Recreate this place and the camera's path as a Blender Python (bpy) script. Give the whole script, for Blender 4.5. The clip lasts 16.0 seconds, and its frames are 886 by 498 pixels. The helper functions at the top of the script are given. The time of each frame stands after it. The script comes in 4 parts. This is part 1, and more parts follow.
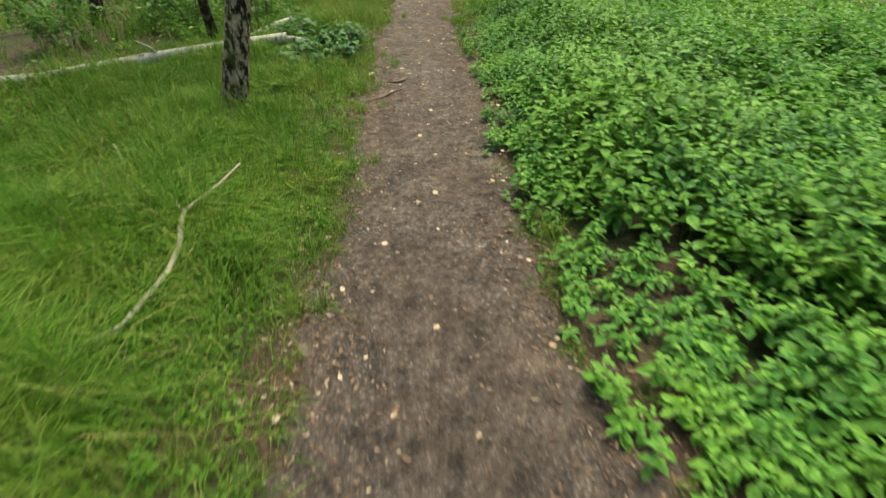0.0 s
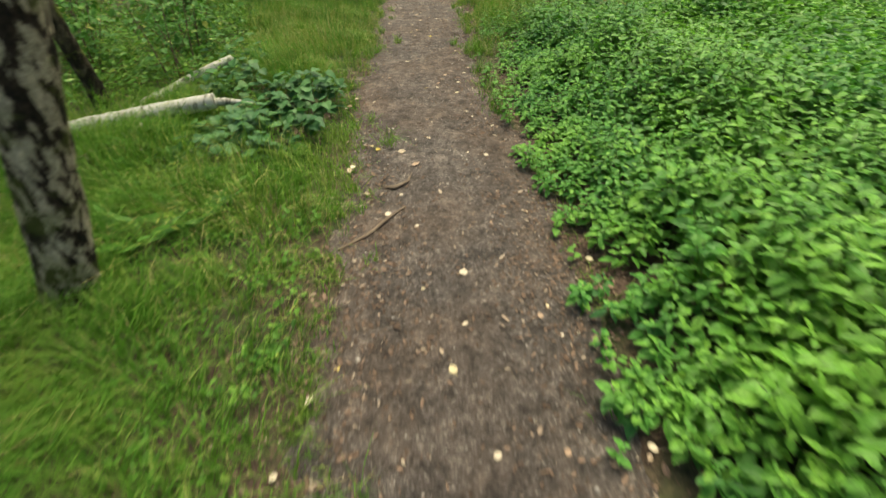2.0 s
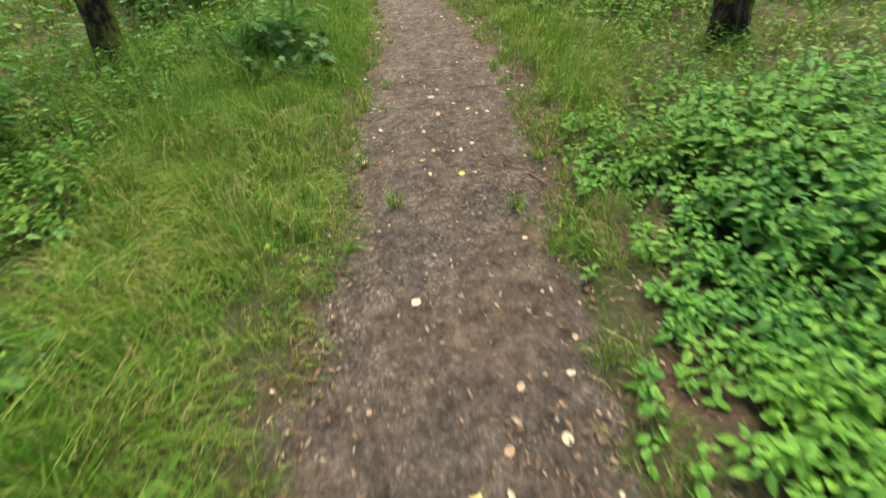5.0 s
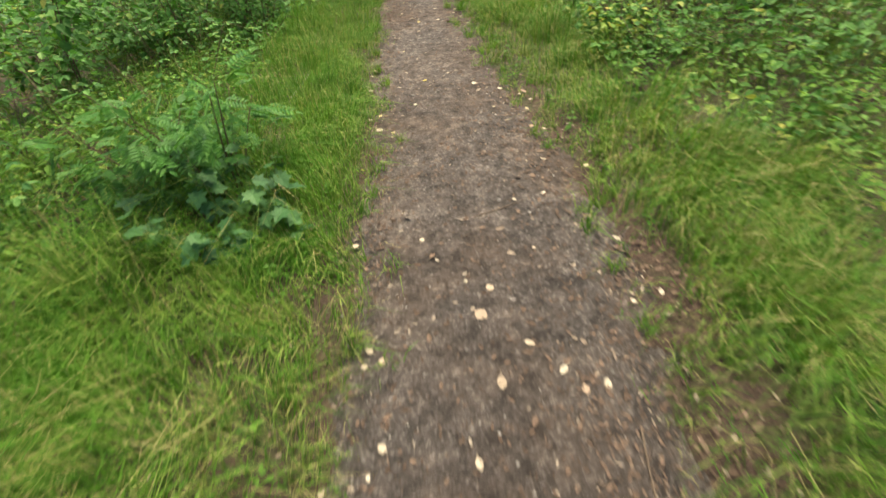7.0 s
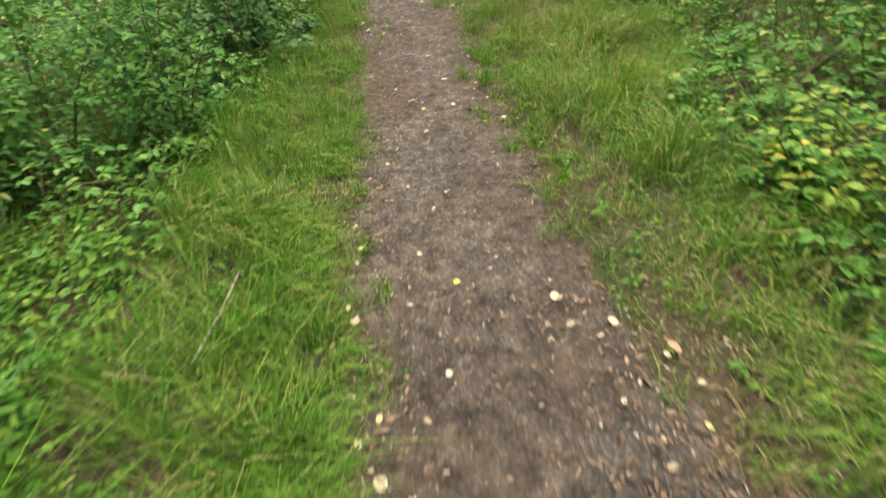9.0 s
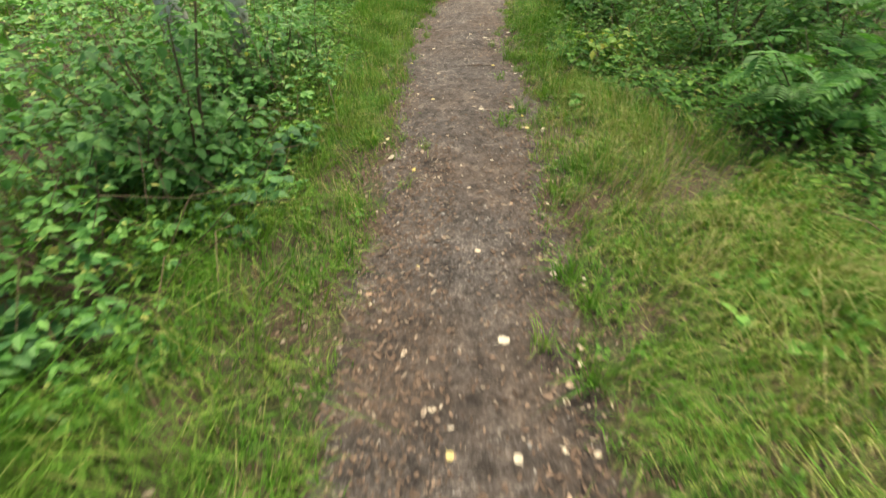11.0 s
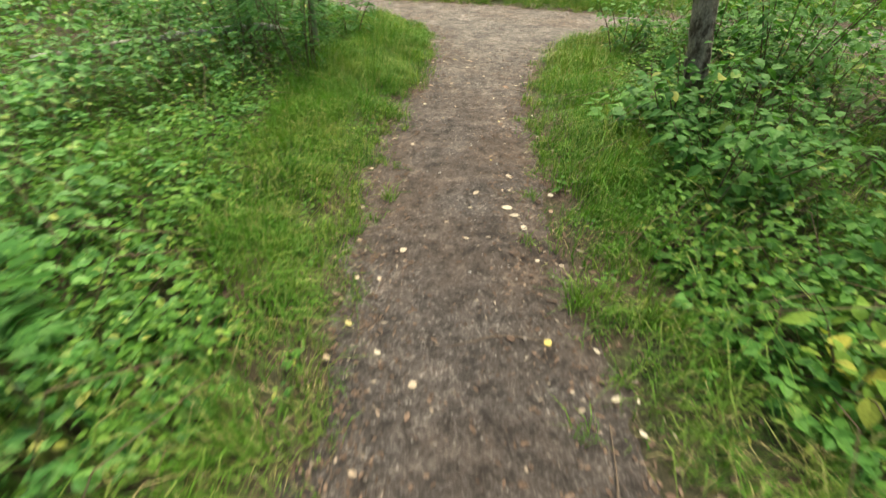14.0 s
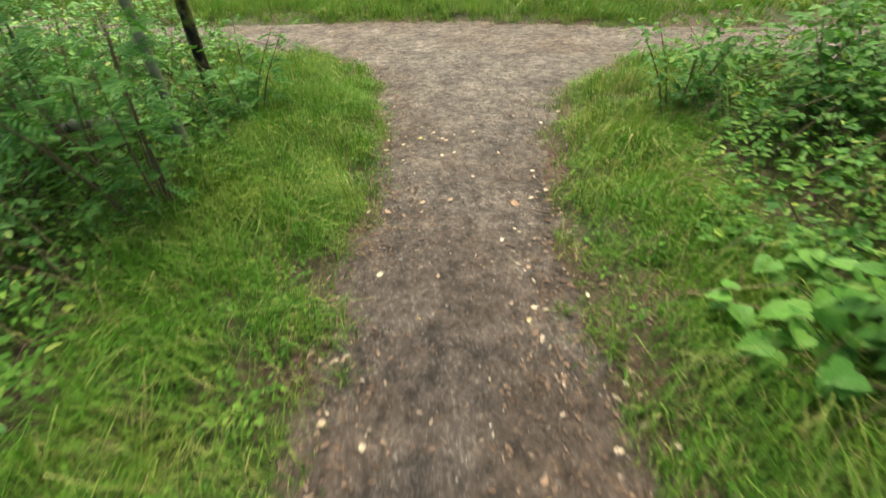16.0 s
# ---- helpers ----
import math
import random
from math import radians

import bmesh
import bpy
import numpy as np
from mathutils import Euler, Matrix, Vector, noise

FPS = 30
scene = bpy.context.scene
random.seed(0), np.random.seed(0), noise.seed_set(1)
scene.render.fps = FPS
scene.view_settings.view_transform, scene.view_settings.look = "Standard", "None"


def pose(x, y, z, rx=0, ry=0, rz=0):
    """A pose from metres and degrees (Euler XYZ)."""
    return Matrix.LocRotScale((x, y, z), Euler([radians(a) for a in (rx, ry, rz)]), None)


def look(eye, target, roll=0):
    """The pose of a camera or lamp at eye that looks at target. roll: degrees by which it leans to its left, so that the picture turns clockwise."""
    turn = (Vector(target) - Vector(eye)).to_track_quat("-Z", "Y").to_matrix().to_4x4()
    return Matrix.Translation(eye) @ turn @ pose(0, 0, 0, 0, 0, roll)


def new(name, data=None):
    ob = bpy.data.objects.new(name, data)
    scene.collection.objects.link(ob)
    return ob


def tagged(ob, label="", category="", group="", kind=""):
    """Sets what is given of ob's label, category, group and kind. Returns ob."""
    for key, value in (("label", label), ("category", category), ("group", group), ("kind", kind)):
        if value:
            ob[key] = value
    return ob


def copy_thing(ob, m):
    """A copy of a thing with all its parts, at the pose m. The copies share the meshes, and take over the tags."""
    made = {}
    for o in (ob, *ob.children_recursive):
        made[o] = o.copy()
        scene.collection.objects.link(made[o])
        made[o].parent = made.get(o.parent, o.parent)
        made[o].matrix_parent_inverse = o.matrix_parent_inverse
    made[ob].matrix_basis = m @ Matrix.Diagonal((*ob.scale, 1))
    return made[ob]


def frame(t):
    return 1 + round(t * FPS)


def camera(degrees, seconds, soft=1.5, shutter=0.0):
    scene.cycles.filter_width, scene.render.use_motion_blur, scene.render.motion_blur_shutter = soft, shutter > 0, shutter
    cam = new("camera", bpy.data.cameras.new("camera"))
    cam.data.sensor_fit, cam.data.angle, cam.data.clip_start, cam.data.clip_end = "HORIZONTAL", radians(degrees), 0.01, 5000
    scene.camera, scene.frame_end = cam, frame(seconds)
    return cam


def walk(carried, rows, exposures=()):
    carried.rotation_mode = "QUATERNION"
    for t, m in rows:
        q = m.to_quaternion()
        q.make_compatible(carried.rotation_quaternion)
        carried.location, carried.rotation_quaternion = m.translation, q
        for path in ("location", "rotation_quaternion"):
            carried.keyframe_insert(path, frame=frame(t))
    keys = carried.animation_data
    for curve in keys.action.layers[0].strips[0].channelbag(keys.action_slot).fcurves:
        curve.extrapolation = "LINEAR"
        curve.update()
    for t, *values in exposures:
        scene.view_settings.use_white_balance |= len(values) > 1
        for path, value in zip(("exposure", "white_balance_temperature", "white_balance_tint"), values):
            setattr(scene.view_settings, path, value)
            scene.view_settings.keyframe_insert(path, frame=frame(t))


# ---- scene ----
EXPOSURES = [(0.0, 0.94, 8100, -3), (3.7, 1.12, 7850, -2), (6.0, 1.3, 7750, 3), (16.0, 1.3, 7650, -1)]
cam = camera(95.0, 16.0, shutter=0.5)
PATH = [
    (0, (0.029, -0.002, 1.539), (0.130, 1.516, 0.241), 0.5),
    (0.5, (-0.063, 0.620, 1.511), (0.054, 2.134, 0.210), 0.7),
    (1, (-0.085, 1.209, 1.495), (0.045, 2.725, 0.197), 1.1),
    (1.5, (-0.087, 1.787, 1.479), (0.041, 3.297, 0.174), 0.5),
    (2, (-0.079, 2.398, 1.482), (0.052, 3.885, 0.151), -0.1),
    (2.5, (-0.007, 3.045, 1.508), (0.145, 4.524, 0.169), -1.5),
    (3, (0.071, 3.645, 1.521), (0.224, 5.121, 0.180), -2.0),
    (3.5, (0.143, 4.233, 1.490), (0.252, 5.719, 0.156), -3.0),
    (3.7, (0.152, 4.477, 1.475), (0.173, 5.952, 0.123), -4.4),
    (5.8, (0.038, 6.998, 1.468), (0.069, 8.442, 0.084), -5.9),
    (6, (0.070, 7.235, 1.493), (0.101, 8.681, 0.112), -6.0),
    (6.5, (0.050, 7.796, 1.482), (0.058, 9.238, 0.096), -6.7),
    (7, (0.038, 8.379, 1.473), (0.012, 9.809, 0.076), -7.3),
    (7.5, (-0.005, 9.005, 1.484), (-0.090, 10.427, 0.080), -6.9),
    (8, (-0.038, 9.627, 1.547), (-0.133, 11.027, 0.122), -9.2),
    (8.5, (-0.038, 10.233, 1.542), (-0.087, 11.629, 0.111), -11.7),
    (8.7, (-0.053, 10.453, 1.510), (-0.074, 11.850, 0.079), -10.6),
    (10.8, (0.035, 13.050, 1.517), (-0.000, 14.525, 0.166), -1.2),
    (11, (0.044, 13.273, 1.508), (-0.048, 14.754, 0.166), -2.9),
    (11.5, (0.029, 13.886, 1.515), (-0.072, 15.407, 0.221), -3.3),
    (12, (0.037, 14.471, 1.518), (-0.053, 16.017, 0.252), -2.7),
    (12.5, (-0.005, 15.041, 1.512), (-0.088, 16.579, 0.236), -2.4),
    (13, (-0.010, 15.636, 1.507), (-0.078, 17.171, 0.226), -2.0),
    (13.5, (-0.079, 16.207, 1.483), (-0.140, 17.739, 0.199), -0.5),
    (14, (-0.090, 16.783, 1.483), (-0.054, 18.307, 0.188), 0.3),
    (14.5, (-0.087, 17.376, 1.482), (0.015, 18.893, 0.183), -1.1),
    (15, (-0.059, 17.951, 1.495), (0.104, 19.459, 0.191), -3.2),
    (15.5, (-0.038, 18.550, 1.486), (0.121, 20.050, 0.172), -3.0),
    (16, (-0.001, 19.151, 1.495), (0.150, 20.635, 0.163), -3.3),
]
walk(cam, [(t, look(eye, target, roll)) for t, eye, target, roll in PATH], EXPOSURES)


# ---- light ----
world = bpy.data.worlds.new("world")
scene.world = world
world.use_nodes = True
wn = world.node_tree
wn.nodes.clear()
sky = wn.nodes.new("ShaderNodeTexSky")
sky.sky_type = "NISHITA"
sky.sun_disc = False
sky.sun_elevation = radians(66)
sky.sun_rotation = radians(25)
sky.air_density, sky.dust_density, sky.ozone_density = 1.0, 4.0, 1.0
bg = wn.nodes.new("ShaderNodeBackground")
bg.inputs["Strength"].default_value = 0.105
wo = wn.nodes.new("ShaderNodeOutputWorld")
wn.links.new(sky.outputs[0], bg.inputs[0])
wn.links.new(bg.outputs[0], wo.inputs[0])
sun = new("sun", bpy.data.lights.new("sun", "SUN"))
sun.data.energy, sun.data.angle, sun.data.color = 2.6, radians(42), (1.0, 0.95, 0.85)
sun.matrix_world = look((0, 0, 0), (-0.17, -0.37, -0.91))


# ---- materials ----
def shader(name):
    m = bpy.data.materials.new(name)
    m.use_nodes = True
    nt = m.node_tree
    nt.nodes.clear()
    out = nt.nodes.new("ShaderNodeOutputMaterial")
    b = nt.nodes.new("ShaderNodeBsdfPrincipled")
    nt.links.new(b.outputs[0], out.inputs[0])
    return m, nt, b, out


def noise_node(nt, scale, detail=4.0, rough=0.6):
    tc = nt.nodes.new("ShaderNodeNewGeometry")
    n = nt.nodes.new("ShaderNodeTexNoise")
    n.inputs["Scale"].default_value = scale
    n.inputs["Detail"].default_value = detail
    n.inputs["Roughness"].default_value = rough
    nt.links.new(tc.outputs["Position"], n.inputs["Vector"])
    return n.outputs["Fac"]


def ramp(nt, fac, stops):
    r = nt.nodes.new("ShaderNodeValToRGB")
    e = r.color_ramp.elements
    while len(e) < len(stops):
        e.new(0.5)
    for k, (p, c) in enumerate(stops):
        e[k].position = p
        e[k].color = (*c, 1)
    nt.links.new(fac, r.inputs[0])
    return r.outputs[0]


def mix(nt, fac, a, b, how="MIX"):
    n = nt.nodes.new("ShaderNodeMix")
    n.data_type = "RGBA"
    n.blend_type = how
    if isinstance(fac, float):
        n.inputs[0].default_value = fac
    else:
        nt.links.new(fac, n.inputs[0])
    for k, v in ((6, a), (7, b)):
        if isinstance(v, tuple):
            n.inputs[k].default_value = (*v, 1)
        else:
            nt.links.new(v, n.inputs[k])
    return n.outputs[2]


def bump(nt, b, fac, strength, distance):
    n = nt.nodes.new("ShaderNodeBump")
    n.inputs["Strength"].default_value = strength
    n.inputs["Distance"].default_value = distance
    nt.links.new(fac, n.inputs["Height"])
    nt.links.new(n.outputs[0], b.inputs["Normal"])


def leafy(name, stops, patch, patch_scale=1.3, rough=0.5, through_light=0.3, per_object=False, patch_amount=0.6, gloss=0.17, dry=None):
    """A leaf: its own tint at random, drifting in patches over the ground, and some light let through."""
    m, nt, b, out = shader(name)
    if per_object:
        rnd = nt.nodes.new("ShaderNodeObjectInfo").outputs["Random"]
    else:
        rnd = nt.nodes.new("ShaderNodeNewGeometry").outputs["Random Per Island"]
    own = ramp(nt, rnd, stops)
    drift = ramp(nt, noise_node(nt, patch_scale, 3.0), [(0.38, (0, 0, 0)), (0.66, (1, 1, 1))])
    scaled = nt.nodes.new("ShaderNodeMath")
    scaled.operation = "MULTIPLY"
    scaled.inputs[1].default_value = patch_amount
    nt.links.new(drift, scaled.inputs[0])
    col = mix(nt, scaled.outputs[0], own, patch)
    if dry:
        worn = ramp(nt, noise_node(nt, 2.6, 5.0, 0.7), [(0.48, (0, 0, 0)), (0.68, (0.65, 0.65, 0.65))])
        col = mix(nt, worn, col, dry)
    fine = ramp(nt, noise_node(nt, 90.0, 2.0), [(0.3, (0.75, 0.75, 0.75)), (0.7, (1.12, 1.12, 1.12))])
    col = mix(nt, 1.0, col, fine, "MULTIPLY")
    nt.links.new(col, b.inputs["Base Color"])
    b.inputs["Roughness"].default_value = rough
    b.inputs["Specular IOR Level"].default_value = gloss
    t = nt.nodes.new("ShaderNodeBsdfTranslucent")
    nt.links.new(mix(nt, 1.0, col, (1.12, 1.18, 0.72), "MULTIPLY"), t.inputs[0])
    ms = nt.nodes.new("ShaderNodeMixShader")
    ms.inputs[0].default_value = through_light
    nt.links.new(b.outputs[0], ms.inputs[1])
    nt.links.new(t.outputs[0], ms.inputs[2])
    nt.links.new(ms.outputs[0], out.inputs[0])
    return m


def solid(name, stops, scale, rough=0.9, relief=0.4, depth=0.01, detail=6.0, stretch=None):
    m, nt, b, out = shader(name)
    tc = nt.nodes.new("ShaderNodeTexCoord")
    mp = nt.nodes.new("ShaderNodeMapping")
    mp.inputs["Scale"].default_value = stretch or (1, 1, 1)
    nt.links.new(tc.outputs["Object"], mp.inputs[0])
    n = nt.nodes.new("ShaderNodeTexNoise")
    n.inputs["Scale"].default_value = scale
    n.inputs["Detail"].default_value = detail
    n.inputs["Roughness"].default_value = 0.65
    nt.links.new(mp.outputs[0], n.inputs["Vector"])
    nt.links.new(ramp(nt, n.outputs["Fac"], stops), b.inputs["Base Color"])
    b.inputs["Roughness"].default_value = rough
    b.inputs["Specular IOR Level"].default_value = 0.25
    bump(nt, b, n.outputs["Fac"], relief, depth)
    return m


GRASS = leafy("grass_blade", [(0.0, (0.03, 0.1, 0.014)), (0.4, (0.078, 0.205, 0.022)), (0.75, (0.14, 0.31, 0.034)), (1.0, (0.42, 0.47, 0.14))], (0.1, 0.26, 0.03), 0.9, 0.6, 0.32, dry=(0.22, 0.3, 0.06))
STRAW = leafy("dry_grass", [(0.0, (0.26, 0.27, 0.08)), (1.0, (0.6, 0.5, 0.25))], (0.3, 0.3, 0.1), 1.0, 0.7, 0.2)
NETTLE = leafy("nettle_leaf", [(0.0, (0.028, 0.12, 0.034)), (0.5, (0.08, 0.265, 0.05)), (1.0, (0.2, 0.43, 0.075))], (0.21, 0.43, 0.055), 1.1, 0.45, 0.28, gloss=0.19, dry=(0.05, 0.2, 0.04))
BRAMBLE = leafy("bramble_leaf", [(0.0, (0.035, 0.12, 0.025)), (0.5, (0.07, 0.2, 0.035)), (0.92, (0.14, 0.3, 0.06)), (1.0, (0.45, 0.42, 0.1))], (0.1, 0.25, 0.05), 1.1, 0.55, 0.25)
THICKET = leafy("thicket_leaf", [(0.0, (0.035, 0.13, 0.035)), (0.5, (0.1, 0.27, 0.06)), (0.93, (0.22, 0.43, 0.11)), (1.0, (0.55, 0.52, 0.16))], (0.14, 0.32, 0.075), 1.0, 0.45, 0.27, gloss=0.24)
HERB = leafy("herb_leaf", [(0.0, (0.03, 0.11, 0.02)), (0.6, (0.1, 0.25, 0.04)), (0.95, (0.24, 0.42, 0.08)), (1.0, (0.48, 0.46, 0.12))], (0.12, 0.26, 0.04), 1.0, 0.5, 0.3)
ROWAN = leafy("rowan_leaf", [(0.0, (0.04, 0.14, 0.03)), (0.6, (0.08, 0.23, 0.045)), (1.0, (0.15, 0.32, 0.065))], (0.09, 0.24, 0.05), 1.4, 0.45, 0.28)
BROAD = leafy("broad_leaf", [(0.0, (0.035, 0.11, 0.045)), (0.6, (0.062, 0.17, 0.06)), (1.0, (0.115, 0.25, 0.085))], (0.075, 0.19, 0.055), 3.0, 0.5, 0.25, True, gloss=0.2)
BROADBUSH = leafy("hazel_leaf", [(0.0, (0.04, 0.12, 0.035)), (0.6, (0.08, 0.21, 0.055)), (1.0, (0.15, 0.31, 0.08))], (0.09, 0.22, 0.05), 2.0, 0.5, 0.25, gloss=0.18)
FRESH = leafy("fresh_leaf", [(0.0, (0.07, 0.21, 0.04)), (0.6, (0.12, 0.3, 0.055)), (1.0, (0.2, 0.4, 0.08))], (0.13, 0.31, 0.055), 3.0, 0.5, 0.3, True, gloss=0.18)
CANOPY = leafy("canopy_leaf", [(0.0, (0.05, 0.14, 0.03)), (1.0, (0.1, 0.25, 0.05))], (0.08, 0.2, 0.04), 0.5, 0.5, 0.4)
STEM = solid("green_stem", [(0.3, (0.07, 0.14, 0.03)), (0.7, (0.14, 0.16, 0.06))], 20, 0.6, 0.1)
CANE = solid("brown_cane", [(0.3, (0.07, 0.05, 0.03)), (0.7, (0.16, 0.11, 0.07))], 30, 0.8, 0.2)
TWIG = solid("dead_wood", [(0.25, (0.09, 0.06, 0.045)), (0.6, (0.2, 0.15, 0.11)), (0.8, (0.32, 0.28, 0.22))], 14, 0.9, 0.5, 0.004)
PALEWOOD = solid("bleached_branch", [(0.25, (0.2, 0.18, 0.13)), (0.6, (0.42, 0.39, 0.31)), (0.85, (0.58, 0.55, 0.47))], 12, 0.85, 0.5, 0.004)
PINK = leafy("fallen_leaf_tan", [(0.0, (0.36, 0.22, 0.15)), (0.35, (0.55, 0.44, 0.33)), (0.85, (0.66, 0.58, 0.46)), (1.0, (0.66, 0.5, 0.1))], (0.5, 0.4, 0.3), 2.0, 0.6, 0.1, True, 0.25)
LITTER = leafy("leaf_litter", [(0.0, (0.06, 0.04, 0.03)), (0.5, (0.14, 0.09, 0.066)), (0.88, (0.25, 0.17, 0.125)), (1.0, (0.5, 0.42, 0.33))], (0.17, 0.115, 0.085), 1.5, 0.8, 0.0)
STONE = leafy("path_grit", [(0.0, (0.1, 0.085, 0.075)), (0.5, (0.24, 0.2, 0.18)), (1.0, (0.58, 0.53, 0.48))], (0.16, 0.13, 0.11), 2.0, 0.85, 0.0)


def soil_material():
    m, nt, b, out = shader("forest_soil")
    big = noise_node(nt, 1.6, 4.0)
    fine = noise_node(nt, 38.0, 8.0, 0.75)
    c = ramp(nt, fine, [(0.25, (0.026, 0.018, 0.013)), (0.5, (0.08, 0.05, 0.036)), (0.75, (0.2, 0.13, 0.092))])
    moss = ramp(nt, fine, [(0.3, (0.014, 0.03, 0.007)), (0.7, (0.06, 0.1, 0.02))])
    nt.links.new(mix(nt, ramp(nt, big, [(0.42, (0, 0, 0)), (0.62, (0.85, 0.85, 0.85))]), c, moss), b.inputs["Base Color"])
    b.inputs["Roughness"].default_value = 0.95
    bump(nt, b, fine, 0.9, 0.03)
    return m


def dirt_material(name, dark, mid, pale, red, end=None):
    m, nt, b, out = shader(name)
    fine = noise_node(nt, 55.0, 8.0, 0.85)
    mid_n = noise_node(nt, 3.1, 7.0, 0.75)
    big = noise_node(nt, 1.1, 4.0)
    c = ramp(nt, fine, [(0.34, tuple(0.7 * v for v in dark)), (0.47, mid), (0.54, tuple(1.3 * v for v in mid)), (0.63, tuple(1.35 * v for v in pale))])
    r = ramp(nt, fine, [(0.3, tuple(v * 0.75 for v in red)), (0.65, tuple(v * 1.5 for v in red))])
    c = mix(nt, ramp(nt, big, [(0.42, (0, 0, 0)), (0.62, (0.75, 0.75, 0.75))]), c, r)
    if end:
        # the gravel of the cross track is carried some way up the path
        sep = nt.nodes.new("ShaderNodeSeparateXYZ")
        nt.links.new(nt.nodes.new("ShaderNodeNewGeometry").outputs["Position"], sep.inputs[0])
        rng_ = nt.nodes.new("ShaderNodeMapRange")
        rng_.inputs["From Min"].default_value, rng_.inputs["From Max"].default_value = 20.6, 23.4
        nt.links.new(sep.outputs["Y"], rng_.inputs["Value"])
        g = ramp(nt, fine, [(0.28, end[0]), (0.5, end[1]), (0.66, end[2])])
        c = mix(nt, rng_.outputs[0], c, g)
    c = mix(nt, 1.0, c, ramp(nt, mid_n, [(0.3, (0.42, 0.42, 0.44)), (0.5, (0.88, 0.88, 0.88)), (0.7, (1.55, 1.52, 1.5))]), "MULTIPLY")
    clods = noise_node(nt, 13.0, 5.0, 0.7)
    c = mix(nt, 1.0, c, ramp(nt, clods, [(0.36, (0.55, 0.53, 0.52)), (0.5, (0.98, 0.98, 0.98)), (0.64, (1.35, 1.32, 1.3))]), "MULTIPLY")
    nt.links.new(c, b.inputs["Base Color"])
    b.inputs["Roughness"].default_value = 0.9
    b.inputs["Specular IOR Level"].default_value = 0.3
    bump(nt, b, fine, 1.0, 0.02)
    return m


GRAVEL_TONES = ((0.07, 0.06, 0.053), (0.15, 0.13, 0.115), (0.33, 0.29, 0.26))
SOIL = soil_material()
DIRT = dirt_material("trodden_dirt", (0.033, 0.0275, 0.025), (0.1, 0.084, 0.077), (0.29, 0.255, 0.235), (0.105, 0.078, 0.063), GRAVEL_TONES)
GRAVEL = dirt_material("gravel_track", *GRAVEL_TONES, (0.13, 0.1, 0.08))


def bark_material(name, dark, mid, pale, scale, moss=0.0, pale_share=0.5):
    """Cracked bark: pale flakes between dark upright fissures, with a little moss."""
    m, nt, b, out = shader(name)
    tc = nt.nodes.new("ShaderNodeTexCoord")
    mp = nt.nodes.new("ShaderNodeMapping")
    mp.inputs["Scale"].default_value = (1, 1, 0.42)
    nt.links.new(tc.outputs["Object"], mp.inputs[0])

    def grain(sc, detail, rough):
        n = nt.nodes.new("ShaderNodeTexNoise")
        n.inputs["Scale"].default_value = sc
        n.inputs["Detail"].default_value = detail
        n.inputs["Roughness"].default_value = rough
        nt.links.new(mp.outputs[0], n.inputs["Vector"])
        return n.outputs["Fac"]
    flakes, fine = grain(scale, 5.0, 0.6), grain(scale * 5, 4.0, 0.7)
    lo = 0.62 - 0.25 * pale_share
    c = ramp(nt, flakes, [(lo - 0.1, dark), (lo, mid), (lo + 0.05, tuple(0.6 * v for v in pale)), (lo + 0.2, pale)])
    c = mix(nt, 1.0, c, ramp(nt, fine, [(0.3, (0.45, 0.45, 0.45)), (0.7, (1.4, 1.4, 1.4))]), "MULTIPLY")
    if moss:
        c = mix(nt, ramp(nt, noise_node(nt, 5.0, 4.0), [(0.52, (0, 0, 0)), (0.62, (moss, moss, moss))]), c, (0.15, 0.19, 0.03))
    nt.links.new(c, b.inputs["Base Color"])
    b.inputs["Roughness"].default_value = 0.92
    b.inputs["Specular IOR Level"].default_value = 0.2
    bump(nt, b, mix(nt, 0.35, flakes, fine), 1.0, 0.06)
    return m


PINE = bark_material("rough_bark", (0.012, 0.009, 0.007), (0.05, 0.034, 0.024), (0.6, 0.51, 0.38), 23.0, 0.35, 0.55)
GREYBARK = bark_material("grey_brown_bark", (0.05, 0.038, 0.026), (0.14, 0.105, 0.075), (0.4, 0.33, 0.25), 19.0, 0.4, 0.75)
DARKBARK = bark_material("dark_mossy_bark", (0.02, 0.016, 0.01), (0.06, 0.05, 0.03), (0.2, 0.16, 0.11), 22.0, 0.8, 0.3)


def birch_material(name, stretch):
    m, nt, b, out = shader(name)
    tc = nt.nodes.new("ShaderNodeTexCoord")
    mp = nt.nodes.new("ShaderNodeMapping")
    mp.inputs["Scale"].default_value = stretch
    nt.links.new(tc.outputs["Object"], mp.inputs[0])
    n = nt.nodes.new("ShaderNodeTexNoise")
    n.inputs["Scale"].default_value = 7.0
    n.inputs["Detail"].default_value = 8.0
    n.inputs["Roughness"].default_value = 0.7
    nt.links.new(mp.outputs[0], n.inputs["Vector"])
    c = ramp(nt, n.outputs["Fac"], [(0.38, (0.03, 0.025, 0.02)), (0.42, (0.22, 0.21, 0.17)), (0.48, (0.39, 0.38, 0.33)), (0.62, (0.5, 0.49, 0.44)), (0.7, (0.3, 0.29, 0.25))])
    c = mix(nt, ramp(nt, noise_node(nt, 4.0), [(0.52, (0, 0, 0)), (0.68, (0.7, 0.7, 0.7))]), c, (0.2, 0.22, 0.08))
    nt.links.new(c, b.inputs["Base Color"])
    b.inputs["Roughness"].default_value = 0.75
    bump(nt, b, n.outputs["Fac"], 0.5, 0.01)
    return m


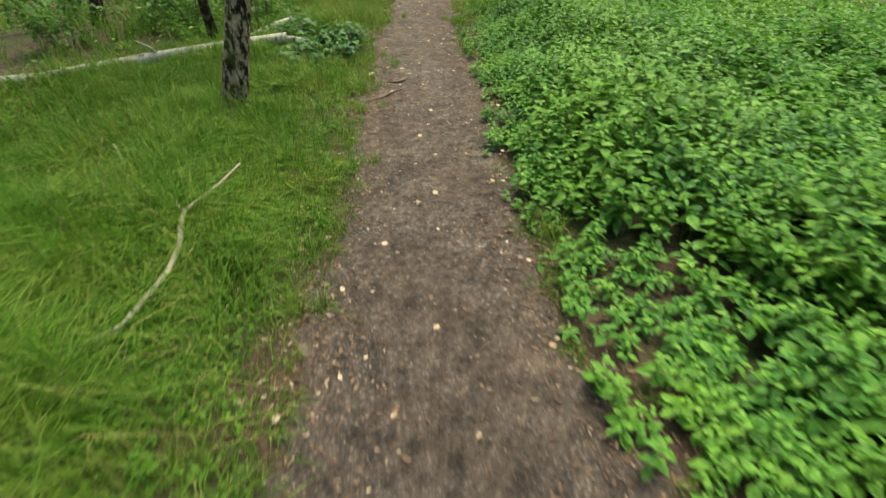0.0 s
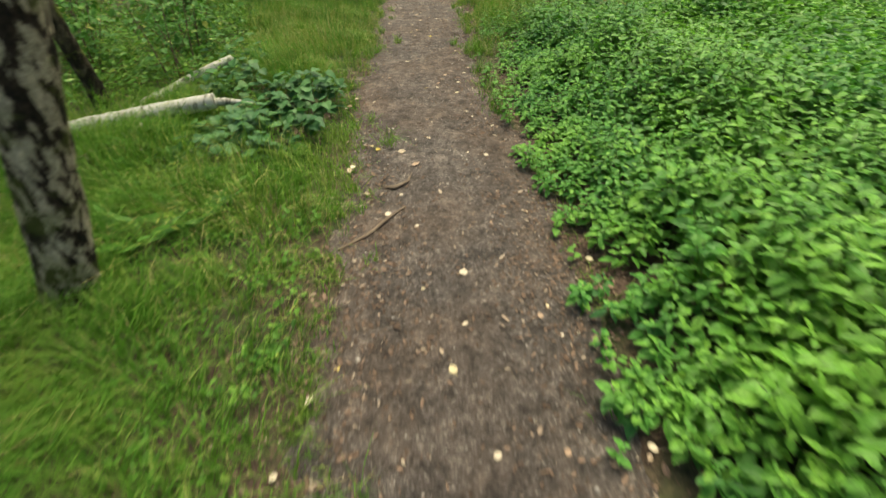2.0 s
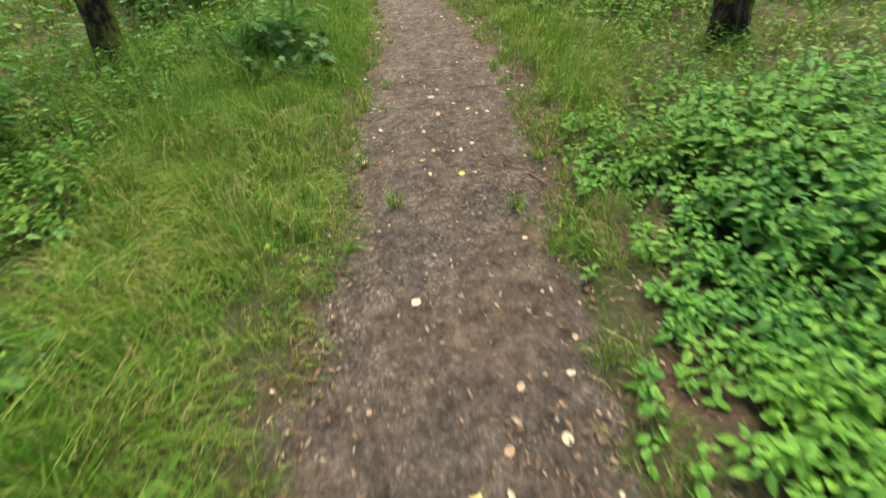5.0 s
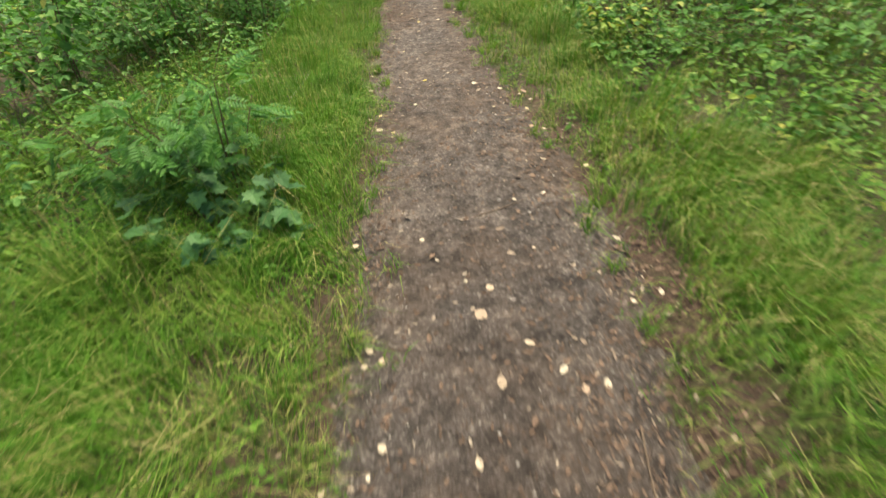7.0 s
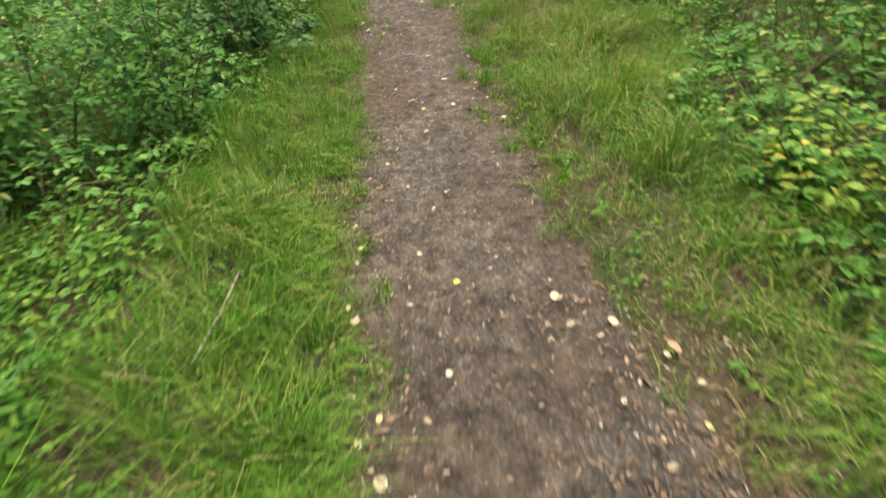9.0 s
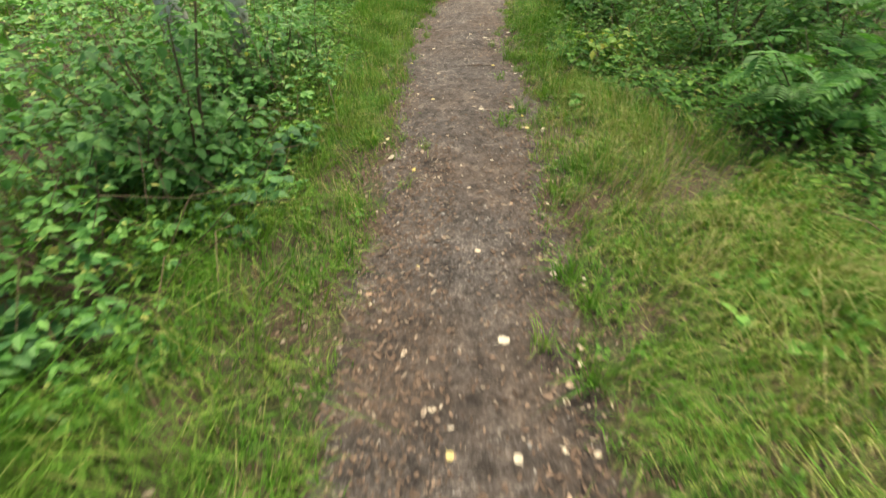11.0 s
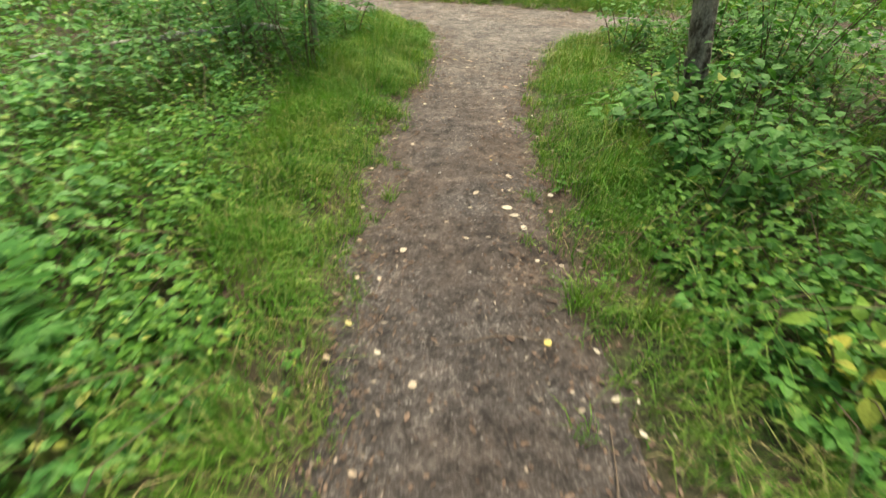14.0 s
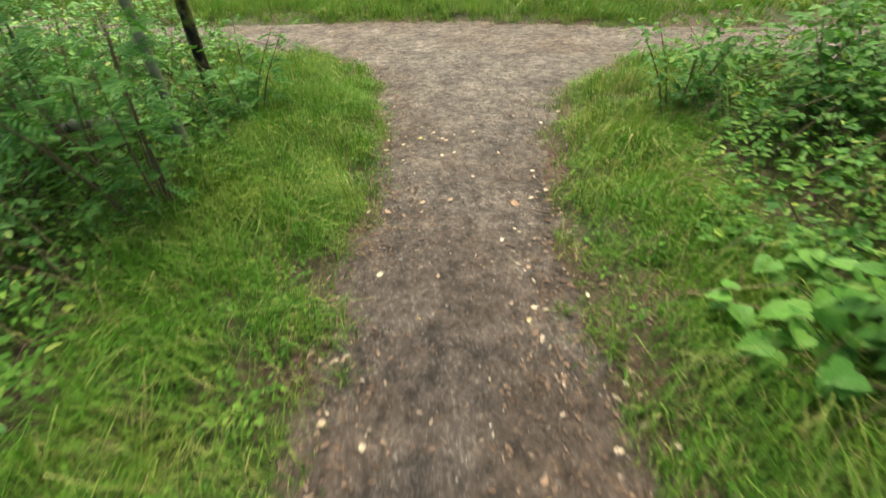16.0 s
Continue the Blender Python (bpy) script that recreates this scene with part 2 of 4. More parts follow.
BIRCH = birch_material("birch_bark", (1.1, 1.1, 1.5))
LOGBIRCH = birch_material("fallen_birch_bark", (3.0, 1.0, 1.2))
PALEBARK = solid("grey_green_bark", [(0.3, (0.1, 0.11, 0.06)), (0.7, (0.24, 0.24, 0.17))], 12, 0.9, 0.5, 0.005)
ROCK = solid("grey_stone", [(0.3, (0.14, 0.125, 0.115)), (0.7, (0.34, 0.31, 0.29))], 40, 0.85, 0.4, 0.003)
YELLOWING = leafy("yellowing_leaf", [(0.0, (0.1, 0.25, 0.04)), (0.5, (0.22, 0.36, 0.06)), (1.0, (0.5, 0.42, 0.08))], (0.3, 0.38, 0.07), 3.0, 0.5, 0.3)

# ---- mesh tools ----
rng = np.random.default_rng(7)


def vnoise(x, y, scale, seed=0):
    """Smooth value noise, 0 to 1."""
    x, y = np.asarray(x) * scale, np.asarray(y) * scale
    ix, iy = np.floor(x).astype(np.int64), np.floor(y).astype(np.int64)
    fx, fy = x - ix, y - iy
    fx, fy = fx * fx * (3 - 2 * fx), fy * fy * (3 - 2 * fy)

    def h(a, b):
        v = np.sin(a * 127.1 + b * 311.7 + seed * 74.7) * 43758.5453
        return v - np.floor(v)
    return (h(ix, iy) * (1 - fx) + h(ix + 1, iy) * fx) * (1 - fy) + (h(ix, iy + 1) * (1 - fx) + h(ix + 1, iy + 1) * fx) * fy


def fbm(x, y, scale, seed=0):
    return 0.55 * vnoise(x, y, scale, seed) + 0.3 * vnoise(x, y, scale * 2.1, seed + 1) + 0.15 * vnoise(x, y, scale * 4.3, seed + 2)


def mesh_from(name, verts, faces, mat, smooth=False):
    """A mesh from an (n, 3) array and a list of face arrays, each (m, 3) or (m, 4)."""
    me = bpy.data.meshes.new(name)
    verts = np.asarray(verts, np.float32)
    me.vertices.add(len(verts))
    me.vertices.foreach_set("co", verts.ravel())
    loops = np.concatenate([f.ravel() for f in faces]).astype(np.int32)
    sizes = np.concatenate([np.full(len(f), f.shape[1]) for f in faces]).astype(np.int32)
    me.loops.add(len(loops))
    me.loops.foreach_set("vertex_index", loops)
    me.polygons.add(len(sizes))
    me.polygons.foreach_set("loop_start", np.concatenate([[0], np.cumsum(sizes)[:-1]]).astype(np.int32))
    me.polygons.foreach_set("loop_total", sizes)
    me.polygons.foreach_set("use_smooth", np.full(len(sizes), smooth))
    me.update(calc_edges=True)
    me.materials.append(mat)
    return me


def unit(v):
    return v / np.maximum(np.linalg.norm(v, axis=-1, keepdims=True), 1e-9)


def patterned(base, template_faces):
    """Face arrays of n copies of a template with base vertices each."""
    n, k = base
    out = []
    for f in template_faces:
        f = np.asarray(f)
        out.append((np.arange(n)[:, None, None] * k + f[None]).reshape(-1, f.shape[1]))
    return out


def leaves(P, D, up, L, W, fold=0.25, droop=0.25, fine=False):
    """Pointed oval leaves: base P, way D, upward side up, length L, width W."""
    D = unit(D)
    S = unit(np.cross(D, up))
    N = unit(np.cross(S, D))
    L, W = L[:, None], W[:, None]
    down = np.array([0, 0, -1.0])
    rows = []

    def at(s, w):
        return P + D * L * s + N * (abs(w) * W * fold) + S * (w * W) + down * (droop * L * s * s)
    if fine:
        rows = [at(0, 0), at(0.2, 0.36), at(0.5, 0.5), at(0.8, 0.26), at(1, 0), at(0.8, -0.26), at(0.5, -0.5), at(0.2, -0.36), at(0.5, 0)]
        faces = [[(0, 8, 1), (1, 8, 2), (2, 8, 3), (3, 8, 4), (4, 8, 5), (5, 8, 6), (6, 8, 7), (7, 8, 0)]]
    else:
        rows = [at(0, 0), at(0.3, 0.46), at(0.7, 0.36), at(1, 0), at(0.7, -0.36), at(0.3, -0.46)]
        faces = [[(0, 3, 2, 1), (0, 5, 4, 3)]]
    k = len(rows)
    V = np.stack(rows, 1).reshape(-1, 3)
    return V, patterned((len(P), k), faces)


def joined(name, pieces, mat, smooth=False):
    vs, fs, o = [], [], 0
    for v, f in pieces:
        vs.append(v)
        fs += [q + o for q in f]
        o += len(v)
    return mesh_from(name, np.concatenate(vs), fs, mat, smooth)


def tubes(A, B, C, ra, rb, sides=3):
    """Bent tapering stems through A, B, C."""
    rings = []
    d = unit(C - A)
    s = unit(np.cross(d, np.array([0.3, 0.9, 0.2])))
    n = np.cross(s, d)
    for p, r in ((A, ra), (B, (ra + rb) / 2), (C, rb)):
        for k in range(sides):
            a = 2 * np.pi * k / sides
            rings.append(p + (s * np.cos(a) + n * np.sin(a)) * r[:, None])
    f = [(j * sides + k, j * sides + (k + 1) % sides, (j + 1) * sides + (k + 1) % sides, (j + 1) * sides + k) for j in range(2) for k in range(sides)]
    return np.stack(rings, 1).reshape(-1, 3), patterned((len(A), 3 * sides), [f])


def limb(points, radii, sides=10, rough=0.0, seed=0, flare=0.0):
    """A tapering tube along a smooth line through points."""
    P, R = np.array(points, float), np.array(radii, float)
    m = max(6, int(np.linalg.norm(np.diff(P, axis=0), axis=1).sum() / max(R.mean() * 0.9, 0.01)))
    m = min(m, 90 if sides > 5 else 12)
    t = np.linspace(0, len(P) - 1, m)
    Q = np.stack([np.interp(t, range(len(P)), P[:, k]) for k in range(3)], 1)
    for _ in range(3):
        Q[1:-1] = (Q[:-2] + 2 * Q[1:-1] + Q[2:]) / 4
    rr = np.interp(t, range(len(P)), R)
    T = unit(np.gradient(Q, axis=0))
    ref = np.array([0.0, 1.0, 0.13]) if abs(T[0, 2]) > 0.7 else np.array([0.0, 0.0, 1.0])
    S = unit(np.cross(T, ref))
    N = np.cross(S, T)
    a = np.linspace(0, 2 * np.pi, sides, endpoint=False)
    jit = 1 + rough * (vnoise(a[None] * 1.9 + seed, np.arange(m)[:, None] * 0.5 + seed, 1.3, seed) - 0.5) * 2
    if flare:
        jit = jit * (1 + flare * np.exp(-np.arange(m) / (m * 0.035)))[:, None] * (1 + 0.25 * np.exp(-np.arange(m) / (m * 0.03))[:, None] * np.sin(a * 4 + seed)[None])
    V = Q[:, None] + (S[:, None] * np.cos(a)[None, :, None] + N[:, None] * np.sin(a)[None, :, None]) * (rr[:, None] * jit)[..., None]
    V = np.concatenate([V.reshape(-1, 3), Q[:1], Q[-1:]])
    i, j = np.meshgrid(range(m - 1), range(sides), indexing="ij")
    k = (j + 1) % sides
    quads = np.stack([i * sides + j, i * sides + k, (i + 1) * sides + k, (i + 1) * sides + j], -1).reshape(-1, 4)
    jj = np.arange(sides)
    caps = np.concatenate([np.stack([np.full(sides, m * sides), (jj + 1) % sides, jj], 1), np.stack([np.full(sides, m * sides + 1), (m - 1) * sides + jj, (m - 1) * sides + (jj + 1) % sides], 1)])
    return V, [quads, caps]


def thing(name, x, y, z, label, category, group=""):
    e = new(name)
    e.empty_display_size = 0.1
    e.location = (x, y, z)
    return tagged(e, label, category, group)


def part(name, me, parent, label=""):
    o = new(name, me)
    o.parent = parent
    if label:
        o["label"] = label
    return o


# ---- the plan: the path's edges and where low growth turns to taller growth, by y ----
EDGE_L = np.array([(-40, -.6), (0.5, -.57), (1.8, -.52), (2.4, -.5), (3.2, -.5), (4.6, -.5), (5.5, -.56), (6.4, -.66), (7.6, -.45), (8.5, -.43), (9.4, -.48), (10.5, -.4), (11.6, -.38), (12.3, -.54), (13.5, -.5), (14.8, -.58), (15.3, -.42), (16.8, -.54), (18.4, -.6), (19.7, -.5), (20.7, -.4), (21.5, -.12), (22.5, -.08), (23.4, -.1), (24.3, -.45), (25.1, -.9)])
EDGE_R = np.array([(-40, .95), (0.5, .9), (1.2, .68), (1.7, .62), (3, .68), (4.6, .8), (5.4, .8), (6, .7), (7.7, .7), (8.3, .8), (9, .75), (9.9, .87), (10.8, .86), (11.3, .74), (12.3, .66), (13.9, .57), (15.5, .6), (16.8, .7), (17.7, .65), (18.6, .57), (20, .72), (21.3, .92), (22, 1.1), (22.8, 1.6), (23.6, 2.6)])
TALL_L = np.array([(-40, -4.6), (4.2, -4.2), (5.2, -3.4), (5.9, -2.4), (6.2, -1.5), (7.0, -1.5), (7.4, -1.9), (9.5, -1.7), (11, -1.6), (12.5, -1.5), (13.3, -1.5), (14.4, -1.25), (15.2, -1.0), (15.6, -.95), (17, -1.0), (18.2, -1.05), (18.9, -1.3), (20, -1.65), (21, -1.5), (22.5, -1.1), (24, -1.6), (30, -2)])
TALL_R = np.array([(-40, 1), (0.5, .95), (1.2, .82), (2, .74), (4.6, .86), (6, .82), (7, .95), (7.6, 1.15), (8.2, 1.0), (9, 1.4), (10, 1.9), (11, 1.6), (12, 1.25), (13, 1.4), (14, 2.0), (15.5, 2.0), (16.5, 1.6), (17.5, 1.2), (19, 1.15), (20.2, 1.5), (21.5, 1.95), (23, 2.8), (30, 3)])


def line(table, y):
    return np.interp(y, table[:, 0], table[:, 1])


def track_near(x):
    return 24.85 - 0.36 * (x + 0.8) + 0.15 * np.sin(x * 1.1)


def track_far(x):
    return 26.2 - 0.34 * (x + 1.0) + 0.12 * np.sin(x * 0.9 + 1)


def path_depth(x, y):
    """How far inside the trodden ground a place lies; below 0: outside."""
    wob = (fbm(x, y, 2.3, 3) - 0.5) * 0.22 + (vnoise(x, y, 9, 5) - 0.5) * 0.13
    d = np.minimum(x - line(EDGE_L, y), line(EDGE_R, y) - x) - 0.05
    d = np.where(y > track_near(x) + 0.2, -1.0, d)
    t = np.minimum(y - track_near(x), track_far(x) - y)
    return np.maximum(d, t) + wob


def ground_z(x, y):
    p = path_depth(x, y)
    bank = np.clip(-p, 0, 1.2)
    z = 0.055 * (1 - np.exp(-bank * 3)) + (fbm(x, y, 0.9, 11) - 0.5) * 0.1 * np.clip(bank * 1.5, 0, 1)
    z += (fbm(x, y, 1.1, 13) - 0.5) * 0.025 + (vnoise(x, y, 14, 17) - 0.5) * 0.006
    z += 0.25 * np.clip((np.abs(x) - 6) / 12, 0, 1) * fbm(x, y, 0.25, 19)
    fade = np.clip((60 - np.hypot(x, y - 12)) / 20, 0, 1)
    return z * fade


# ---- ground, path and track ----
def ground_sheet():
    def axis(lo, hi, step, far):
        a = np.arange(lo, hi + 1e-6, step)
        s = step
        left, right = [lo], [hi]
        while right[-1] < far:
            s *= 1.35
            left.append(left[-1] - s)
            right.append(right[-1] + s)
        return np.concatenate([left[:0:-1], a, right[1:]])
    xs, ys = axis(-5, 5, 0.1, 900), axis(-2, 28, 0.1, 900)
    X, Y = np.meshgrid(xs, ys)
    V = np.stack([X, Y, ground_z(X, Y)], -1).reshape(-1, 3)
    n, m = len(xs), len(ys)
    i, j = np.meshgrid(np.arange(m - 1), np.arange(n - 1), indexing="ij")
    q = np.stack([i * n + j, i * n + j + 1, (i + 1) * n + j + 1, (i + 1) * n + j], -1).reshape(-1, 4)
    return tagged(new("ground", mesh_from("ground", V, [q], SOIL, True)), "uneven forest floor of dark soil, moss and leaf litter", "ground", kind="structure")


def trodden(name, x0, x1, y0, y1, step, mat, keep, label, category):
    xs, ys = np.arange(x0, x1, step), np.arange(y0, y1, step)
    X, Y = np.meshgrid(xs, ys)
    D = path_depth(X, Y)
    Z = ground_z(X, Y) + 0.012 * np.clip((D + 0.05) / 0.1, -1.0, 1) + (vnoise(X, Y, 24, 23) - 0.5) * 0.007 + (vnoise(X, Y, 7, 29) - 0.5) * 0.006
    n = len(xs)
    i, j = np.meshgrid(np.arange(len(ys) - 1), np.arange(n - 1), indexing="ij")
    ok = (D[:-1, :-1] > -0.14) & keep(X[:-1, :-1], Y[:-1, :-1])
    q = np.stack([i * n + j, i * n + j + 1, (i + 1) * n + j + 1, (i + 1) * n + j], -1)[ok]
    used, inv = np.unique(q, return_inverse=True)
    V = np.stack([X, Y, Z], -1).reshape(-1, 3)[used]
    return tagged(new(name, mesh_from(name, V, [inv.reshape(-1, 4)], mat, True)), label, category, kind="structure")


ground_sheet()
trodden("path", -1.6, 3.2, -6, 26, 0.042, DIRT, lambda x, y: y < track_near(x) - 0.15, "narrow trodden path of dark brown dirt strewn with small leaves", "path")
trodden("road", -14, 14, 18, 33, 0.07, GRAVEL, lambda x, y: y >= track_near(x) - 0.22, "pale gravel cross track at the end of the path", "track")


# ---- growth ----
def scatter(n, x0, x1, y0, y1, weight):
    x, y = rng.uniform(x0, x1, n), rng.uniform(y0, y1, n)
    ok = rng.random(n) < weight(x, y)
    return x[ok], y[ok]


def near(x, y):
    """1 close to the path, falling off where only the far corners of the view reach."""
    rim = np.clip((12.6 - np.abs(x)) / 2.5 + (fbm(x, y, 0.5, 91) - 0.5) * 1.6, 0, 1)
    return np.clip(1.1 - np.maximum(np.abs(x) - 2.0, 0) / 2.6, 0.14, 1) * np.where(y > 26.5, 0.5, 1.0) * rim


def tall(x, y):
    """0 in the grass, 1 in the leafy growth."""
    edge = np.maximum(line(TALL_L, y) - x, x - line(TALL_R, y)) + (fbm(x, y, 1.7, 31) - 0.5) * 0.7
    t = np.clip(edge / 0.25 + 0.5, 0, 1)
    return np.where(y > track_near(x) - 0.3, np.where(y > track_far(x) + 1.6, 1.0, 0.0), t)


def grass_weight(x, y):
    d = -path_depth(x, y)
    worn = np.where(x > 0, 0.5, 0.36) * np.where((x > 0) & (y > 7) & (y < 13.5), 1.5, 1.0)
    w = np.clip((d + 0.09) / worn, 0, 1) ** 0.9 * (1 - 0.8 * tall(x, y))
    w = w * (0.5 + 0.8 * fbm(x, y, 1.4, 37)) * near(x, y)
    w = w * np.where((x < 0) & (x > -1.1) & (y > 13.8) & (y < 16.0), 0.4, 1.0)
    for px, py, pr in ((-1.15, 5.4, 0.5), (-0.92, 5.95, 0.34), (-1.5, 5.15, 0.3), (-1.5, 6.25, 0.4), (-1.2, 10.25, 0.4)):
        w = w * np.clip(np.hypot(x - px, y - py) / pr - 0.25, 0.08, 1)
    # worn hollows where the soil and old leaves show through
    w = w * np.clip((fbm(x, y, 2.7, 39) - 0.3) / 0.15, 0.45, 1.0)
    w = w * np.where((x > -1.75) & (x < -1.0) & (y > 10.8) & (y < 12.4), 0.35, 1.0)
    nettles = (x > 0) & (y < 8) & (tall(x, y) > 0.4)
    return np.where(nettles, 0.0, np.clip(w, 0, 1))


def blades(x, y, h, w, lean_amt, flat=False):
    n = len(x)
    # neighbouring blades lie the same way, in swathes
    a = rng.uniform(0, 2 * np.pi, n) if flat else 9.0 * fbm(x, y, 0.8, 97) + 4.0 * vnoise(x, y, 4.0, 98) + rng.normal(0, 1.0, n)
    lean = np.abs(rng.normal(0.46, 0.32, n)) * lean_amt
    z = np.zeros(n) if flat else ground_z(x, y) - 0.01
    B = np.stack([x, y, z], 1)
    out = np.stack([np.cos(a), np.sin(a), np.zeros(n)], 1)
    tw = a + rng.normal(0, 0.8, n)
    side = np.stack([-np.sin(tw), np.cos(tw), np.zeros(n)], 1) * (w / 2)[:, None]
    h = h[:, None]
    lean = lean[:, None]
    up = np.array([0, 0, 1.0])
    M = B + up * h * 0.58 + out * h * lean * 0.35
    T = B + up * h * (1 - 0.45 * np.clip(lean, 0, 1.6)) + out * h * lean * 1.05
    V = np.stack([B - side, B + side, M + side * 0.85, M - side * 0.85, T], 1).reshape(-1, 3)
    return V, patterned((n, 5), [[(0, 1, 2, 3)], [(3, 2, 4)]])


def grass():
    x, y = scatter(235000, -9, 9, -1.2, 30, grass_weight)
    k = 12
    hx, hy = np.repeat(x, k), np.repeat(y, k)
    hx, hy = hx + rng.normal(0, 0.035, len(hx)), hy + rng.normal(0, 0.035, len(hy))
    d = -path_depth(hx, hy)
    ok = (d > -0.02) | (rng.random(len(d)) < 0.25)
    hx, hy, d = hx[ok], hy[ok], d[ok]
    lush = fbm(hx, hy, 0.7, 41)
    clump = vnoise(hx, hy, 3.2, 43) ** 1.5
    strip = np.where((hx < 0) & (hy > 6.5) & (hy < 14), 1.25, 1.0)
    h = (0.05 + 0.17 * lush + 0.2 * clump) * strip * np.clip(0.35 + d * 1.3, 0.3, 1.2) * rng.uniform(0.55, 1.3, len(hx))
    far_w = 1 + 0.5 * np.maximum(np.abs(hx) - 2.5, 0)
    w = rng.uniform(0.003, 0.0062, len(hx)) * far_w
    dry = rng.random(len(hx)) < np.clip(0.56 - lush, 0.05, 0.24) + np.where((hx > 0) & (hy > 7) & (hy < 17), 0.13, 0.0) + np.where(hy > 6.5, 0.05, 0.0)
    for name, s, mat, label in (("grass", ~dry, GRASS, "dense green grass along both sides of the path"), ("dry_grass", dry, STRAW, "thin yellowed grass stalks among the green grass")):
        V, F = blades(hx[s], hy[s], h[s], w[s] * (0.65 if name == "dry_grass" else 1.0), 1.6)
        tagged(new(name, mesh_from(name, V, F, mat)), label, "grass", kind="stuff")


grass()


def stem_plants(name, x, y, h, nodes, size, mat, label, category, fine, stems=True, wide=0.55):
    """Upright plants with pairs of leaves up the stem, each pair turned a quarter."""
    n = len(x)
    az = rng.uniform(0, 2 * np.pi, n)
    lean = np.abs(rng.normal(0.25, 0.18, n)) * h
    B = np.stack([x, y, ground_z(x, y)], 1)
    out = np.stack([np.cos(az), np.sin(az), np.zeros(n)], 1)
    up = np.array([0, 0, 1.0])
    pieces = []
    phi = rng.uniform(0, 2 * np.pi, n)
    for k in range(nodes):
        f = 0.3 + 0.7 * (k + 0.5) / nodes
        P = B + up * (h * f)[:, None] + out * (lean * f * f)[:, None]
        s = size * (1.1 - 0.65 * max(0, f - 0.55) / 0.45) * (h / h.mean()) ** 0.38
        for side in (0, np.pi):
            a = phi + k * np.pi / 2 + side + rng.normal(0, 0.3, n)
            D = np.stack([np.cos(a), np.sin(a), rng.normal(0.12, 0.25, n)], 1)
            L = s * rng.uniform(0.7, 1.25, n)
            U = up + rng.normal(0, 0.22, (n, 3))
            pieces.append(leaves(P + unit(D) * 0.012, D, U, L, L * rng.uniform(wide * 0.85, wide * 1.15, n), 0.2, 0.3, fine))
    if stems:
        C = B + up * h[:, None] * 0.97 + out * (lean * 0.95)[:, None]
        M = B + up * h[:, None] * 0.5 + out * (lean * 0.25)[:, None]
        st = joined("stems", [tubes(B, M, C, np.full(n, 0.003), np.full(n, 0.0015))], STEM)
    root = tagged(new(name, joined(name, pieces, mat)), label, category, kind="stuff")
    if stems:
        o = new("stems", st)
        o.parent = root
    return root


def nettle_weight(x, y):
    r = np.clip((x - line(TALL_R, y) + 0.12 + (fbm(x, y, 2.0, 43) - 0.5) * 0.5) / 0.3, 0, 1)
    thin = np.clip((8.6 - y) / 0.9, 0.0, 1)
    return r * thin * (0.55 + 0.45 * (vnoise(x, y, 2.2, 47) > 0.3)) * np.clip(1.15 - np.maximum(x - 2.5, 0) / 4.5, 0.3, 1) * np.clip((7.6 - x) / 1.5 + (fbm(x, y, 0.7, 93) - 0.5), 0, 1)


def nettles():
    x, y = scatter(17000, 0.5, 8, -1.2, 9, nettle_weight)
    depth = x - line(TALL_R, y)
    swell = 0.55 * fbm(x, y, 0.75, 53) + 0.45 * fbm(x, y, 1.9, 55)
    h = np.clip(0.1 + 0.34 * np.clip(depth / 1.3, 0, 1) + 1.15 * (swell - 0.44) * np.clip(depth / 0.5, 0.2, 1), 0.07, 0.95) * rng.uniform(0.7, 1.2, len(x))
    close = (x < 2.6)
    stem_plants("nettle_bed", x[close], y[close], h[close], 6, 0.085, NETTLE, "dense bed of bright green nettles with pointed leaves", "nettles", True)
    stem_plants("nettle_bed", x[~close], y[~close], h[~close], 5, 0.11, NETTLE, "dense bed of bright green nettles deeper in the wood", "nettles", False, False)


nettles()


def herb_weight(x, y):
    t = tall(x, y)
    right = np.where((x > 0) & (y < 7.8), 0.0, 1.0)
    left_low = np.where((x < 0) & (y < 12.5), np.where((y > 4.3) & (y < 6.2), 0.15, 1.0), np.where(y > 16.5, 0.85, 0.45))
    back = np.where((x > 0) & (y > 13.5), 0.7, 1.0)
    return right * left_low * back * near(x, y) * np.clip(t * (0.4 + 0.8 * fbm(x, y, 1.1, 59)) + np.where((x < 0) & ((y < 5) | (y > 17.5)), 0.5, 0.22) * np.clip((fbm(x, y, 1.3, 63) - 0.3) / 0.2, 0, 1) * (path_depth(x, y) < -0.15), 0, 1) * (path_depth(x, y) < -0.05) * (y < track_near(x) + 0)


def herbs():
    x, y = scatter(150000, -13, 13, -2, 27, herb_weight)
    h = (0.08 + 0.2 * tall(x, y) * (0.5 + fbm(x, y, 1.2, 61))) * rng.uniform(0.6, 1.3, len(x))
    stem_plants("herb_cover", x, y, h, 3, 0.055, HERB, "low leafy woodland herbs among the grass", "undergrowth", False, False, 0.6)


herbs()


def bramble_weight(x, y):
    t = np.clip(tall(x, y) - 0.2, 0, 1)
    zone = np.where(x < 0, np.clip((y - 12.2) / 1.0, 0.12, 1), np.clip((y - 10.2) / 1.5, 0.0, 1))
    zone = np.where((x < 0) & (x > -4.5) & (y > 4) & (y < 6.2), 0.0, zone)
    return t * zone * near(x, y) * (0.12 + 0.95 * np.clip((fbm(x, y, 2.0, 67) - 0.36) / 0.12, 0, 1)) * ((y < track_near(x) - 0.2) | (y > track_far(x) + 1.5))


